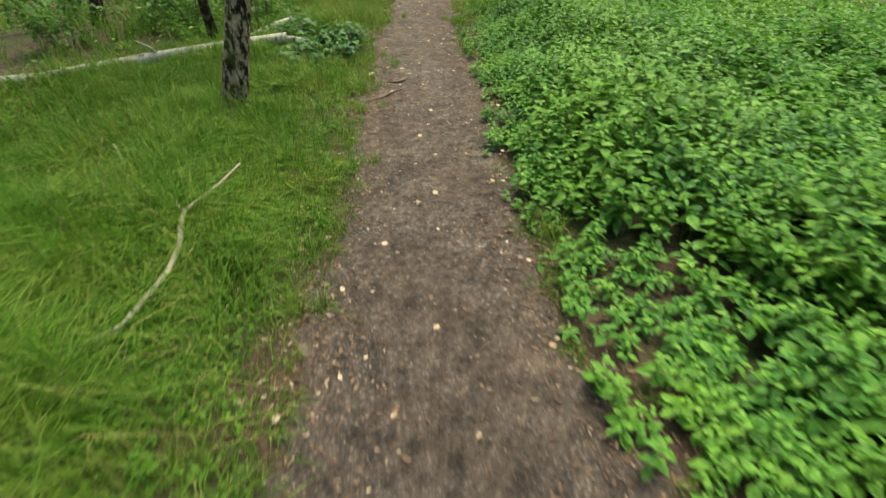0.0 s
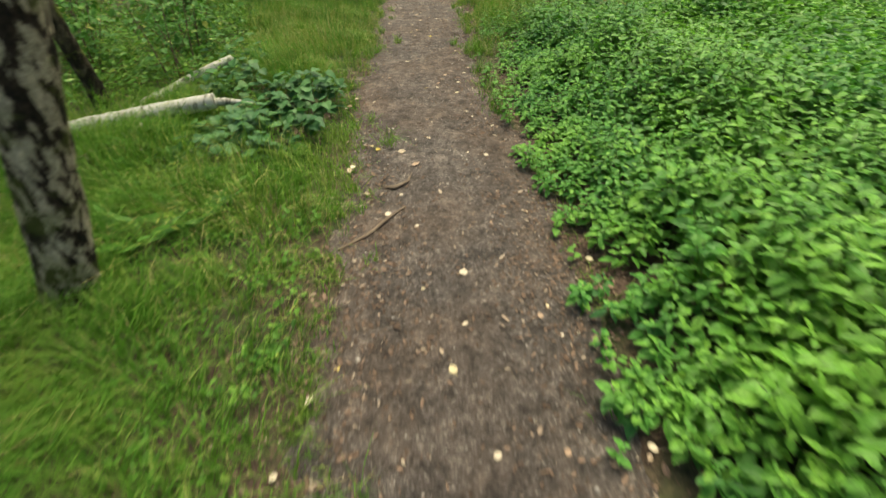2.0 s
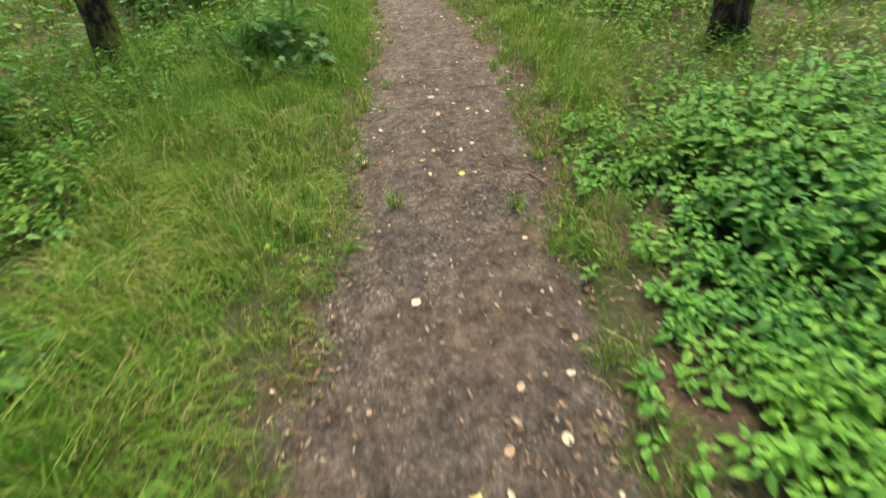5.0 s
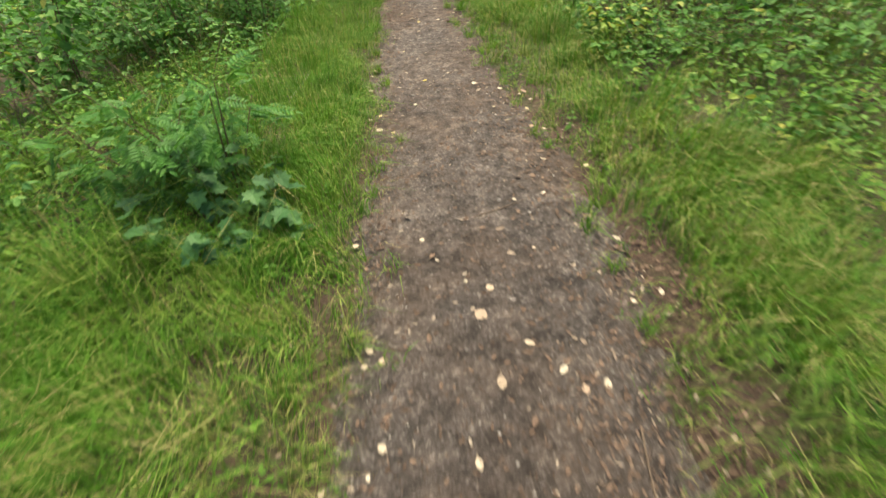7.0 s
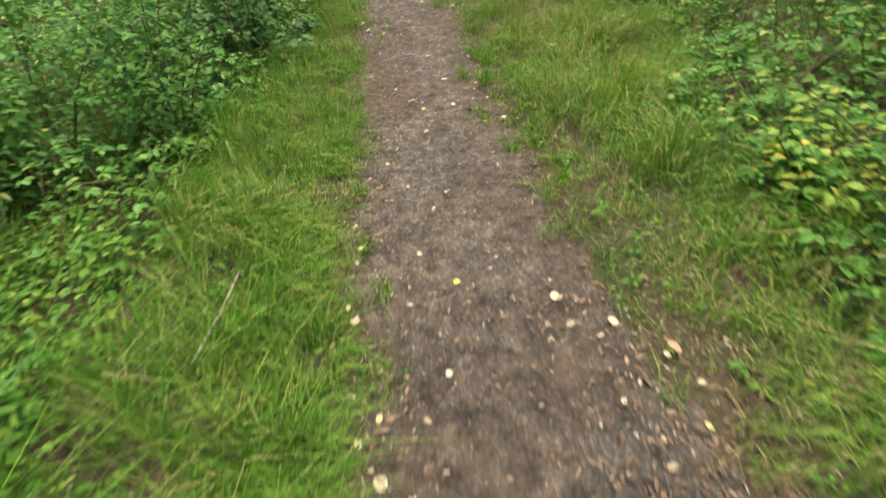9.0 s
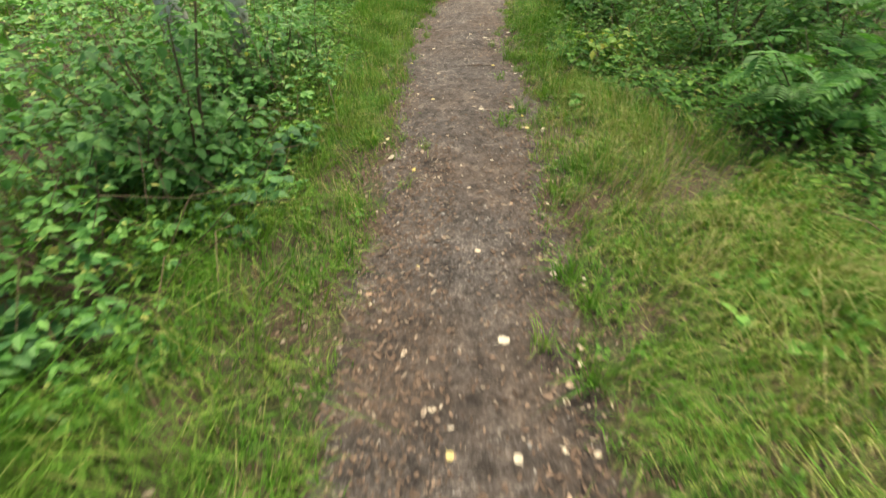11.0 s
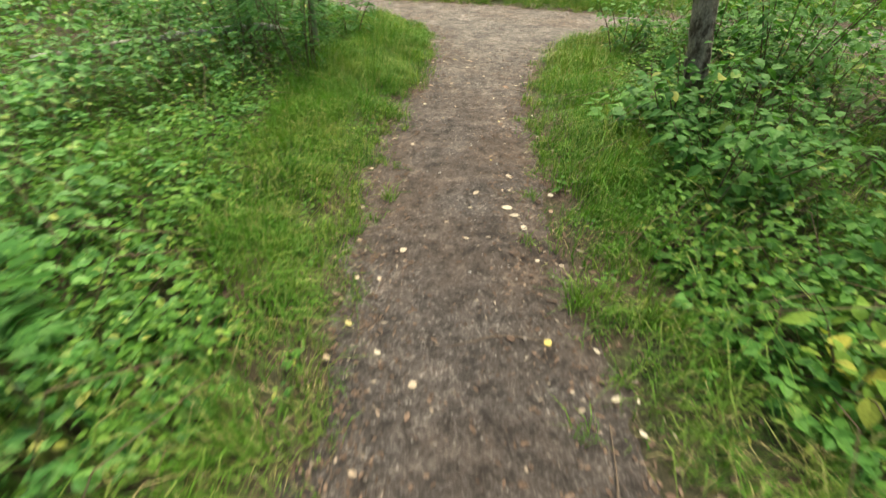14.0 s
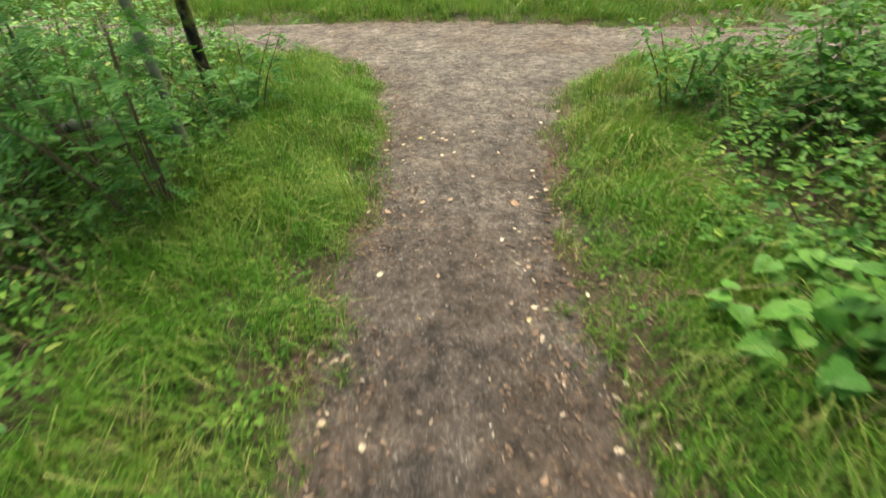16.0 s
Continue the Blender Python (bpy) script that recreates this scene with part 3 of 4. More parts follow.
def bramble_height(x, y):
    edge = np.maximum(line(TALL_L, y) - x, x - line(TALL_R, y))
    low = np.where((x > 1.7) & (y > 14.6) & (y < 17.2), 0.35, 1.0) + 0.8 * np.exp(-((x + 2.0) ** 2 + (y - 16.8) ** 2) / 0.7)
    return np.clip(0.1 + 0.4 * np.clip(edge / 0.8, 0, 1) + 0.5 * (fbm(x, y, 0.9, 71) - 0.42), 0.06, 0.9) * low


def three_leaflets(x, y, z, size, mat, name, label, category, fine):
    n = len(x)
    P = np.stack([x, y, z], 1)
    a = rng.uniform(0, 2 * np.pi, n)
    tilt = rng.normal(0.0, 0.28, n)
    U = np.array([0, 0, 1.0]) + rng.normal(0, 0.28, (n, 3))
    pieces = []
    for da, k in ((0, 1.0), (1.25, 0.82), (-1.25, 0.82)):
        D = np.stack([np.cos(a + da), np.sin(a + da), tilt], 1)
        L = size * k
        pieces.append(leaves(P, D, U, L, L * 0.68, 0.18, 0.25, fine))
    return tagged(new(name, joined(name, pieces, mat)), label, category, kind="stuff")


def brambles():
    x, y = scatter(265000, -13, 13, 4, 31, bramble_weight)
    top = bramble_height(x, y)
    z = ground_z(x, y) + top * rng.uniform(0.1, 1.0, len(x)) ** 0.55
    size = rng.uniform(0.04, 0.08, len(x)) * (1 + 0.3 * np.clip(np.abs(x) - 2.5, 0, 5))
    for mat, ok, label in ((THICKET, x < 0, "tangled fresh green bramble thicket with scattered pale leaves"), (BRAMBLE, x >= 0, "tangled dark green bramble thicket with a few yellow leaves")):
        three_leaflets(x[ok], y[ok], z[ok], size[ok], mat, "bramble_thicket", label, "brambles", False)
    # arching canes
    k = rng.choice(len(x), 2200, replace=False)
    A = np.stack([x[k], y[k], ground_z(x[k], y[k])], 1)
    a = rng.uniform(0, 2 * np.pi, len(k))
    reach = rng.uniform(0.3, 0.9, len(k))
    out = np.stack([np.cos(a), np.sin(a), np.zeros(len(k))], 1) * reach[:, None]
    B = A + out * 0.5 + np.array([0, 0, 1.0]) * (top[k] * 1.05)[:, None]
    C = A + out + np.array([0, 0, 1.0]) * (top[k] * 0.55)[:, None]
    ok = path_depth(C[:, 0], C[:, 1]) < -0.2
    V, F = tubes(A[ok], B[ok], C[ok], np.full(ok.sum(), 0.004), np.full(ok.sum(), 0.002))
    tagged(new("bramble_canes", mesh_from("bramble_canes", V, F, CANE)), "thin brown arching bramble canes in the thicket", "brambles", kind="stuff")


brambles()


# ---- trees ----
def tree(x, y, r, h, lean, mat, label, crown_base, spread, seed, flare=0.35, leaf=0.11):
    rs = np.random.default_rng(seed)
    t = thing("tree", x, y, float(ground_z(x, y)) - 0.04, label, "tree")
    lean = np.array(lean, float)
    # the trunk leans low down and rights itself above
    bend = np.array([lean[0], lean[1], 0.0])
    top = np.array([0, 0, h]) + bend * 2.6
    pts = [np.array([0, 0, -0.05]), np.array([0, 0, 0.8]) + bend * 0.8, np.array([0, 0, 1.8]) + bend * 1.75, np.array([0, 0, h * 0.45]) + bend * 2.3 + rs.normal(0, 0.03, 3), np.array([0, 0, h * 0.7]) + bend * 2.5 + rs.normal(0, 0.05, 3), top]
    V, F = limb(pts, [r, r * 0.95, r * 0.88, r * 0.7, r * 0.5, r * 0.15], 16, 0.09, seed, flare)
    part("trunk", mesh_from("trunk", V, F, mat, True), t)
    tips = []
    for k in range(7):
        f = crown_base + (0.95 - crown_base) * k / 7
        a = k * 2.4 + rs.uniform(0, 0.6)
        p = np.array([0, 0, h * f]) + bend * 2.5
        q = p + np.array([math.cos(a), math.sin(a), 0.55]) * spread * rs.uniform(0.6, 1.0) * (1.15 - 0.6 * f)
        m = (p + q) / 2 + np.array([0, 0, 0.12])
        V, F = limb([p, m, q], [r * 0.33, r * 0.2, r * 0.06], 6, 0.05, seed + k)
        part("limb", mesh_from("limb", V, F, mat, True), t)
        tips += [m, q, (m + q) / 2, q * 0.9 + top * 0.1]
    tips = np.array(tips + [top, top * 0.97])
    n = 900
    c = tips[rs.integers(0, len(tips), n)] + rs.normal(0, spread * 0.2, (n, 3)) * np.array([1, 1, 0.7])
    L = rs.uniform(0.7, 1.3, n) * leaf
    part("crown", joined("crown", [leaves(c, rs.normal(0, 1, (n, 3)), np.array([0, 0, 1.0]) + rs.normal(0, 0.5, (n, 3)), L, L * 0.7)], CANOPY), t)
    return t


tree(-1.69, 3.76, 0.105, 8.5, (0.33, 0.17), PINE, "straight tree with deeply cracked brown and pale bark in the grass", 0.55, 2.2, 1)
tree(-2.55, 5.9, 0.06, 4.5, (0.05, -0.1), DARKBARK, "thin leaning tree with a mossy brown trunk behind the fallen log", 0.6, 1.3, 2, 0.8)
# its unseen crown is set lower, wider and denser to shade the ground behind the logs
tree(-3.12, 10.72, 0.14, 7.0, (0.16, 0.12), DARKBARK, "leaning mossy tree at the edge of the undergrowth", 0.35, 2.7, 3, 0.5, 0.16)
tree(2.93, 9.85, 0.15, 9.0, (-0.1, 0.18), DARKBARK, "thick dark tree trunk with ivy among low herbs", 0.5, 2.4, 4, 0.5)
tree(-2.36, 17.0, 0.11, 9.0, (-0.02, 0.1), BIRCH, "thick birch with pale flaking bark and a dark cleft foot", 0.55, 2.0, 11, 0.45)
tree(-2.03, 17.2, 0.095, 9.0, (0.14, 0.14), BIRCH, "birch tree with pale peeling bark above the brambles", 0.55, 2.0, 5, 0.2)
tree(1.99, 19.85, 0.085, 8.0, (-0.18, 0.2), GREYBARK, "slim tree with cracked brown bark beside the bushes", 0.55, 2.0, 6, 0.25)
tree(-4.9, 7.4, 0.09, 8.0, (0.25, 0.15), DARKBARK, "dark tree trunk deep in the undergrowth", 0.5, 2.0, 7)
tree(-1.45, 21.9, 0.03, 4.2, (0.05, 0.05), PALEBARK, "slender young tree with a grey green trunk", 0.5, 1.2, 8, 0.2, 0.09)
# added tree, out of view: its low dense crown shades the right-hand undergrowth
tree(4.3, 18.7, 0.12, 7.0, (0.0, 0.0), DARKBARK, "unseen broad leaved tree added to shade the undergrowth", 0.35, 2.6, 10, 0.3, 0.16)
tree(-1.6, 23.0, 0.05, 4.8, (0.05, 0.1), DARKBARK, "slender dark young tree near the cross track", 0.45, 1.3, 9, 0.2, 0.09)


# ---- fallen wood ----
def wood(name, pts, radii, mat, label, category, rough=0.1, sides=10, seed=0, forks=()):
    """A log or branch lying on the ground, with its side branches as parts."""
    base = np.array(pts[0], float)
    rel = [np.array(p, float) - base for p in pts]
    V, F = limb(rel, radii, sides, rough, seed)
    if not forks:
        o = new(name, mesh_from(name, V, F, mat, True))
        o.location = base
        return tagged(o, label, category)
    t = thing(name, *base, label, category)
    part("stem", mesh_from("stem", V, F, mat, True), t)
    for fp, fr in forks:
        V, F = limb([np.array(p, float) - base for p in fp], fr, 6, rough, seed + 1)
        part("side_branch", mesh_from("side_branch", V, F, mat, True), t)
    return t


wood("fallen_log", [(-5.4, 4.0, 0.12), (-3.84, 4.6, 0.13), (-3.42, 4.83, 0.15), (-2.93, 5.15, 0.17), (-2.41, 5.36, 0.2), (-2.0, 5.52, 0.22), (-1.55, 5.63, 0.26)], [0.05, 0.055, 0.058, 0.06, 0.062, 0.064, 0.056], LOGBIRCH, "long pale birch log lying in the grass behind the tree", "log", 0.06, 14, 3,
     (([(-2.9, 5.16, 0.19), (-2.95, 5.1, 0.3), (-3.05, 5.08, 0.36)], [0.02, 0.012, 0.006]), ([(-1.6, 5.63, 0.24), (-1.5, 5.66, 0.24), (-1.3, 5.7, 0.2)], [0.035, 0.03, 0.012])))
wood("fallen_log", [(-2.45, 5.8, 0.07), (-2.1, 6.25, 0.16), (-1.9, 6.47, 0.22), (-1.72, 6.66, 0.27)], [0.045, 0.048, 0.045, 0.03], LOGBIRCH, "short white birch log with black marks under leafy plants", "log", 0.1, 12, 5)
wood("dead_branch", [(-2.75, 4.55, 0.12), (-2.35, 4.83, 0.16), (-2.17, 4.93, 0.17), (-2.08, 5.15, 0.18), (-1.98, 5.36, 0.2)], [0.015, 0.034, 0.04, 0.034, 0.022], PALEWOOD, "broken bleached branch leaning under the birch log", "branch", 0.45, 8, 7,
     (([(-2.3, 4.86, 0.16), (-2.2, 4.78, 0.14), (-2.1, 4.8, 0.12)], [0.018, 0.012, 0.004]), ([(-2.2, 4.95, 0.18), (-2.4, 5.05, 0.22), (-2.5, 5.2, 0.2)], [0.016, 0.012, 0.006]), ([(-2.1, 5.1, 0.18), (-1.98, 5.08, 0.15), (-1.9, 5.15, 0.12)], [0.014, 0.01, 0.004])))
wood("dead_branch", [(-1.12, 2.4, 0.26), (-1.17, 2.18, 0.25), (-1.23, 1.99, 0.25), (-1.26, 1.9, 0.25), (-1.23, 1.77, 0.24), (-1.18, 1.63, 0.23), (-1.16, 1.44, 0.22), (-1.22, 1.14, 0.2), (-1.38, 1.06, 0.17)], [0.007, 0.009, 0.011, 0.013, 0.014, 0.014, 0.014, 0.013, 0.01], PALEWOOD, "long bent pale dead branch lying in the grass", "branch", 0.15, 7, 9,
     (([(-1.26, 1.9, 0.25), (-1.39, 2.05, 0.2), (-1.42, 2.17, 0.19)], [0.007, 0.005, 0.002]),))
wood("dead_branch", [(-2.2, 2.9, 0.18), (-1.9, 2.5, 0.12), (-1.75, 2.2, 0.1)], [0.004, 0.006, 0.007], PALEWOOD, "thin dry grey stick in the grass", "branch", 0.2, 6, 10)
wood("stick", [(-0.13, 4.45, 0.016), (-0.24, 4.33, 0.02), (-0.34, 4.2, 0.016), (-0.5, 4.08, 0.014)], [0.006, 0.01, 0.011, 0.008], TWIG, "brown bent stick lying on the dirt path", "stick", 0.25, 7, 11)
wood("stick", [(-0.27, 4.68, 0.016), (-0.2, 4.66, 0.02), (-0.11, 4.73, 0.016), (-0.08, 4.84, 0.014)], [0.006, 0.012, 0.01, 0.004], TWIG, "short dark curved stick on the dirt path", "stick", 0.25, 7, 12)
wood("stick", [(-1.12, 11.75, 0.12), (-1.05, 12.0, 0.14), (-1.02, 12.2, 0.15)], [0.008, 0.008, 0.005], PALEWOOD, "pale dry stick lying in the grass", "stick", 0.2, 6, 13)
wood("stick", [(0.62, 8.9, 0.02), (0.52, 8.5, 0.018), (0.66, 8.2, 0.018), (0.84, 7.9, 0.02), (0.95, 7.6, 0.03)], [0.003, 0.004, 0.005, 0.005, 0.004], TWIG, "long thin twig curving over the path edge", "stick", 0.2, 5, 14)
wood("stick", [(0.2, 10.1, 0.014), (0.33, 10.13, 0.016), (0.5, 10.2, 0.012)], [0.003, 0.004, 0.002], TWIG, "thin dark twig on the dirt path", "stick", 0.2, 5, 15)
wood("stick", [(0.44, 16.9, 0.014), (0.47, 16.86, 0.016), (0.49, 16.82, 0.014)], [0.004, 0.007, 0.004], TWIG, "short dark piece of wood on the path", "stick", 0.3, 6, 16)
wood("stick", [(-0.05, 17.85, 0.014), (0.2, 17.92, 0.014), (0.45, 17.86, 0.014)], [0.003, 0.004, 0.002], TWIG, "thin twig lying across the path", "stick", 0.2, 5, 17)
wood("stick", [(0.55, 17.5, 0.014), (0.5, 17.25, 0.016), (0.38, 17.0, 0.014)], [0.002, 0.004, 0.003], TWIG, "thin twig lying along the path edge", "stick", 0.2, 5, 18)
wood("stick", [(0.85, 21.0, 0.014), (0.72, 21.06, 0.016), (0.6, 21.2, 0.014)], [0.003, 0.005, 0.002], TWIG, "thin dark twig near the end of the path", "stick", 0.2, 5, 19)
wood("fallen_log", [(2.5, 15.75, 0.09), (3.1, 16.15, 0.12), (3.9, 16.5, 0.14)], [0.04, 0.06, 0.065], DARKBARK, "old grey brown log under overhanging rowan leaves", "log", 0.1, 10, 20)
wood("fallen_log", [(2.7, 16.4, 0.25), (3.2, 16.6, 0.22), (3.9, 16.85, 0.2)], [0.03, 0.04, 0.045], PALEWOOD, "second thinner log lying across the undergrowth", "log", 0.1, 8, 21)
wood("fallen_log", [(-4.2, 21.3, 0.26), (-2.87, 21.85, 0.36), (-2.1, 22.18, 0.38), (-1.85, 22.3, 0.3)], [0.035, 0.045, 0.04, 0.03], LOGBIRCH, "pale fallen log in the undergrowth near the cross track", "log", 0.1, 10, 22)


# ---- shrubs and young trees ----
def pinnate(P, D, U, L, pairs, rs, reach=0.34, slim=0.36):
    """Feathered leaves: pairs of narrow leaflets along a drooping midrib."""
    D = unit(D)
    S = unit(np.cross(D, U))
    pieces = []
    down = np.array([0, 0, -1.0])
    for k in range(pairs):
        f = 0.25 + 0.7 * k / pairs
        p = P + D * (L * f)[:, None] + down * (0.25 * L * f * f)[:, None]
        ll = L * (reach - 0.1 * abs(f - 0.5)) * (1.0 if pairs < 10 else 1.35 - f)
        for s in (1, -1):
            pieces.append(leaves(p, S * s + D * 0.45, U, ll, ll * slim, 0.15, 0.2))
    p = P + D * (L * 0.95)[:, None] + down * (0.22 * L)[:, None]
    pieces.append(leaves(p, D, U, L * 0.3, L * 0.11, 0.15, 0.2))
    V = np.concatenate([v for v, _ in pieces])
    F, o = [], 0
    for v, f in pieces:
        F += [q + o for q in f]
        o += len(v)
    return V, F


def shrub(name, x, y, h, r, stems, per_stem, kind, size, mat, label, category, seed, stem_r=0.007, low=0.25, group=""):
    rs = np.random.default_rng(seed)
    t = thing(name, x, y, float(ground_z(x, y)) - 0.02, label, category, group)
    for k in range(stems):
        a = k * 2.4 + rs.uniform(0, 0.8)
        hh = h * rs.uniform(0.65, 1.0)
        rr = r * rs.uniform(0.25, 0.9)
        b = np.array([math.cos(a), math.sin(a), 0]) * min(0.12, r * 0.25) * rs.uniform(0.2, 1)
        e = b + np.array([math.cos(a) * rr, math.sin(a) * rr, hh])
        m = b * 0.6 + e * 0.4 + np.array([0, 0, hh * 0.14])
        V, F = limb([b, m, e], [stem_r, stem_r * 0.75, stem_r * 0.3], 5, 0.05, seed + k)
        st = part("stem", mesh_from("stem", V, F, CANE, True), t)
        n = per_stem
        f = rs.uniform(low, 1.0, n)[:, None]
        P = np.where(f < 0.5, b + (m - b) * f * 2, m + (e - m) * (f * 2 - 1))
        aa = rs.uniform(0, 2 * np.pi, n)
        tw = rs.uniform(0.03, 0.3, n) * r * 0.9
        out = np.stack([np.cos(aa), np.sin(aa), rs.normal(0.1, 0.3, n)], 1)
        P = P + out * tw[:, None]
        D = out + rs.normal(0, 0.3, (n, 3))
        D[:, 2] -= 0.15
        U = np.array([0, 0, 1.0]) + rs.normal(0, 0.25, (n, 3))
        L = size * rs.uniform(0.65, 1.25, n)
        if kind == "pinnate":
            V, F = pinnate(P, D, U, L, 6, rs)
        else:
            V, F = leaves(P, D, U, L, L * (0.75 if kind == "broad" else 0.5), 0.18, 0.3, True)
        part("foliage", mesh_from("foliage", V, F, mat), st)
    return t


def fern(x, y, r, fronds, label, seed):
    rs = np.random.default_rng(seed)
    t = thing("fern", x, y, float(ground_z(x, y)), label, "fern", "ferns in the grass")
    for k in range(fronds):
        a = k * 2.4 + rs.uniform(0, 0.7)
        D = np.array([[math.cos(a), math.sin(a), rs.uniform(0.45, 0.9)]])
        V, F = pinnate(np.array([[0, 0, 0.02]]), D, np.array([[0, 0, 1.0]]), np.array([r * rs.uniform(0.75, 1.15)]), 18, rs, 0.26, 0.2)
        part("frond", mesh_from("frond", V, F, HERB), t)
    return t


for k, (x, y, r, n) in enumerate(((-1.3, 4.32, 0.32, 9), (-1.5, 4.15, 0.28, 8), (-1.48, 4.72, 0.3, 8), (-0.95, 6.35, 0.28, 7), (-2.0, 7.1, 0.35, 8), (-2.6, 4.3, 0.3, 7), (-1.6, 7.6, 0.3, 7), (-2.7, 6.6, 0.4, 8), (-2.2, 18.3, 0.35, 8))):
    fern(x, y, r, n, "bright green fern with arching fronds in the grass", 90 + k)
shrub("sapling", -2.17, 6.36, 1.3, 0.4, 2, 9, "pinnate", 0.15, ROWAN, "thin bare stemmed sapling behind the birch logs", "sapling", 51, 0.007, 0.6)
shrub("sapling", -2.08, 6.55, 1.2, 0.35, 2, 9, "pinnate", 0.15, ROWAN, "second thin sapling behind the birch logs", "sapling", 52, 0.007, 0.6)
shrub("shrub", -2.35, 7.3, 0.8, 0.6, 8, 60, "broad", 0.06, BRAMBLE, "dark low shrub behind the fallen logs", "shrub", 53)
shrub("shrub", -3.2, 6.9, 0.9, 0.7, 8, 60, "broad", 0.06, BRAMBLE, "dark shrub beyond the leaning tree", "shrub", 54)
shrub("sapling", -1.2, 10.45, 0.85, 0.4, 6, 24, "pinnate", 0.15, ROWAN, "young rowan with feathered leaves growing in the grass", "sapling", 31)
shrub("sapling", -1.7, 10.6, 0.6, 0.45, 6, 24, "pinnate", 0.16, ROWAN, "low young rowan with drooping feathered leaves", "sapling", 32)
shrub("shrub", -1.85, 15.5, 0.6, 0.65, 9, 60, "broad", 0.085, BROADBUSH, "leafy hazel shrub with dull green round leaves", "shrub", 33)
shrub("shrub", -2.2, 14.4, 1.3, 0.8, 9, 95, "broad", 0.06, BRAMBLE, "dense dark shrub at the edge of the thicket", "shrub", 34)
shrub("shrub", -1.85, 16.5, 0.5, 0.5, 8, 40, "broad", 0.08, BROADBUSH, "low hazel bush with large dull green leaves", "shrub", 55)
shrub("shrub", -2.6, 13.4, 1.5, 0.9, 10, 90, "broad", 0.06, BRAMBLE, "tall dark shrub with brown twigs over the verge", "shrub", 56)
shrub("shrub", -1.73, 15.59, 1.15, 0.55, 8, 75, "broad", 0.06, BROADBUSH, "upright shrub with dull green leaves over the verge", "shrub", 59, 0.011)
shrub("shrub", -1.72, 16.8, 0.8, 0.4, 8, 60, "broad", 0.055, THICKET, "leafy bush hiding the foot of a birch", "shrub", 60)
shrub("shrub", -2.1, 16.5, 0.95, 0.45, 8, 60, "broad", 0.055, THICKET, "leafy bush in front of a thick birch", "shrub", 61)
shrub("shrub", -1.9, 13.7, 0.95, 0.6, 9, 90, "broad", 0.05, BRAMBLE, "small leafy shrub over the grass verge", "shrub", 35)
shrub("sapling", -1.42, 17.45, 1.1, 0.2, 1, 14, "pinnate", 0.16, ROWAN, "single thin upright rowan seedling", "sapling", 36, 0.006, 0.35)
shrub("sapling", -1.9, 17.75, 0.6, 0.5, 6, 16, "pinnate", 0.2, ROWAN, "spreading low rowan with pale feathered leaves", "sapling", 37)
shrub("sapling", -1.87, 21.45, 1.5, 0.4, 4, 20, "pinnate", 0.145, ROWAN, "young rowan bush with dark stems beside the path", "sapling", 38)
shrub("sapling", -1.43, 21.28, 1.35, 0.5, 6, 22, "pinnate", 0.145, ROWAN, "cluster of tall young rowans with dark thin stems", "sapling", 39, 0.009, 0.3)
shrub("sapling", -1.2, 22.6, 0.8, 0.45, 6, 24, "pinnate", 0.145, ROWAN, "grey green young rowan near the cross track", "sapling", 40)
shrub("sapling", -2.3, 21.9, 1.6, 0.7, 7, 30, "pinnate", 0.145, ROWAN, "taller rowan growing among the brambles", "sapling", 41, 0.01)
shrub("sapling", 2.5, 15.95, 0.75, 0.75, 9, 26, "pinnate", 0.2, ROWAN, "low rowan with star shaped leaf sprays over old logs", "sapling", 42)
shrub("sapling", 3.1, 16.6, 1.2, 0.8, 7, 22, "pinnate", 0.2, ROWAN, "rowan with spreading sprays of feathered leaves", "sapling", 43)
shrub("shrub", 1.45, 17.55, 0.42, 0.3, 6, 22, "broad", 0.075, YELLOWING, "small bush with yellowing leaves in the grass", "shrub", 44)
shrub("shrub", 1.65, 18.9, 0.7, 0.5, 8, 60, "broad", 0.065, BRAMBLE, "dark leafy bush beside the grass verge", "shrub", 45)
shrub("shrub", 1.75, 19.6, 0.75, 0.5, 8, 55, "broad", 0.075, BRAMBLE, "dark bush in front of a slim tree", "shrub", 46)
shrub("shrub", 2.5, 17.3, 1.0, 0.65, 9, 80, "broad", 0.055, BRAMBLE, "dark bush among yellowing brambles", "shrub", 62)
shrub("shrub", 2.7, 18.3, 1.1, 0.7, 9, 80, "broad", 0.055, BRAMBLE, "dark leafy bush deeper in the brambles", "shrub", 63)
# two bushes added as a dark mass for the shaded hollow beside the trunk
shrub("shrub", 2.75, 20.2, 1.5, 0.8, 10, 90, "broad", 0.06, BRAMBLE, "tall dark bush added behind the slim tree", "shrub", 57)
shrub("shrub", 3.3, 19.2, 1.3, 0.8, 10, 90, "broad", 0.06, BRAMBLE, "dense dark bush added to fill a shaded hollow", "shrub", 58)
shrub("shrub", 2.15, 21.9, 0.8, 0.45, 7, 45, "broad", 0.06, BRAMBLE, "bare stemmed small bush at the path corner", "shrub", 47)
shrub("shrub", 2.9, 21.4, 0.9, 0.7, 9, 70, "broad", 0.07, BRAMBLE, "broad dark green bush near the cross track", "shrub", 48)
shrub("shrub", 1.75, 12.1, 0.5, 0.4, 7, 40, "broad", 0.06, YELLOWING, "small bush with pale yellow green leaves", "shrub", 49)
deep = shrub("shrub", -3.0, 8.6, 1.0, 0.7, 9, 80, "broad", 0.07, BRAMBLE, "dark leafy shrub deep in the wood", "shrub", 50, group="shrubs deep in the wood")
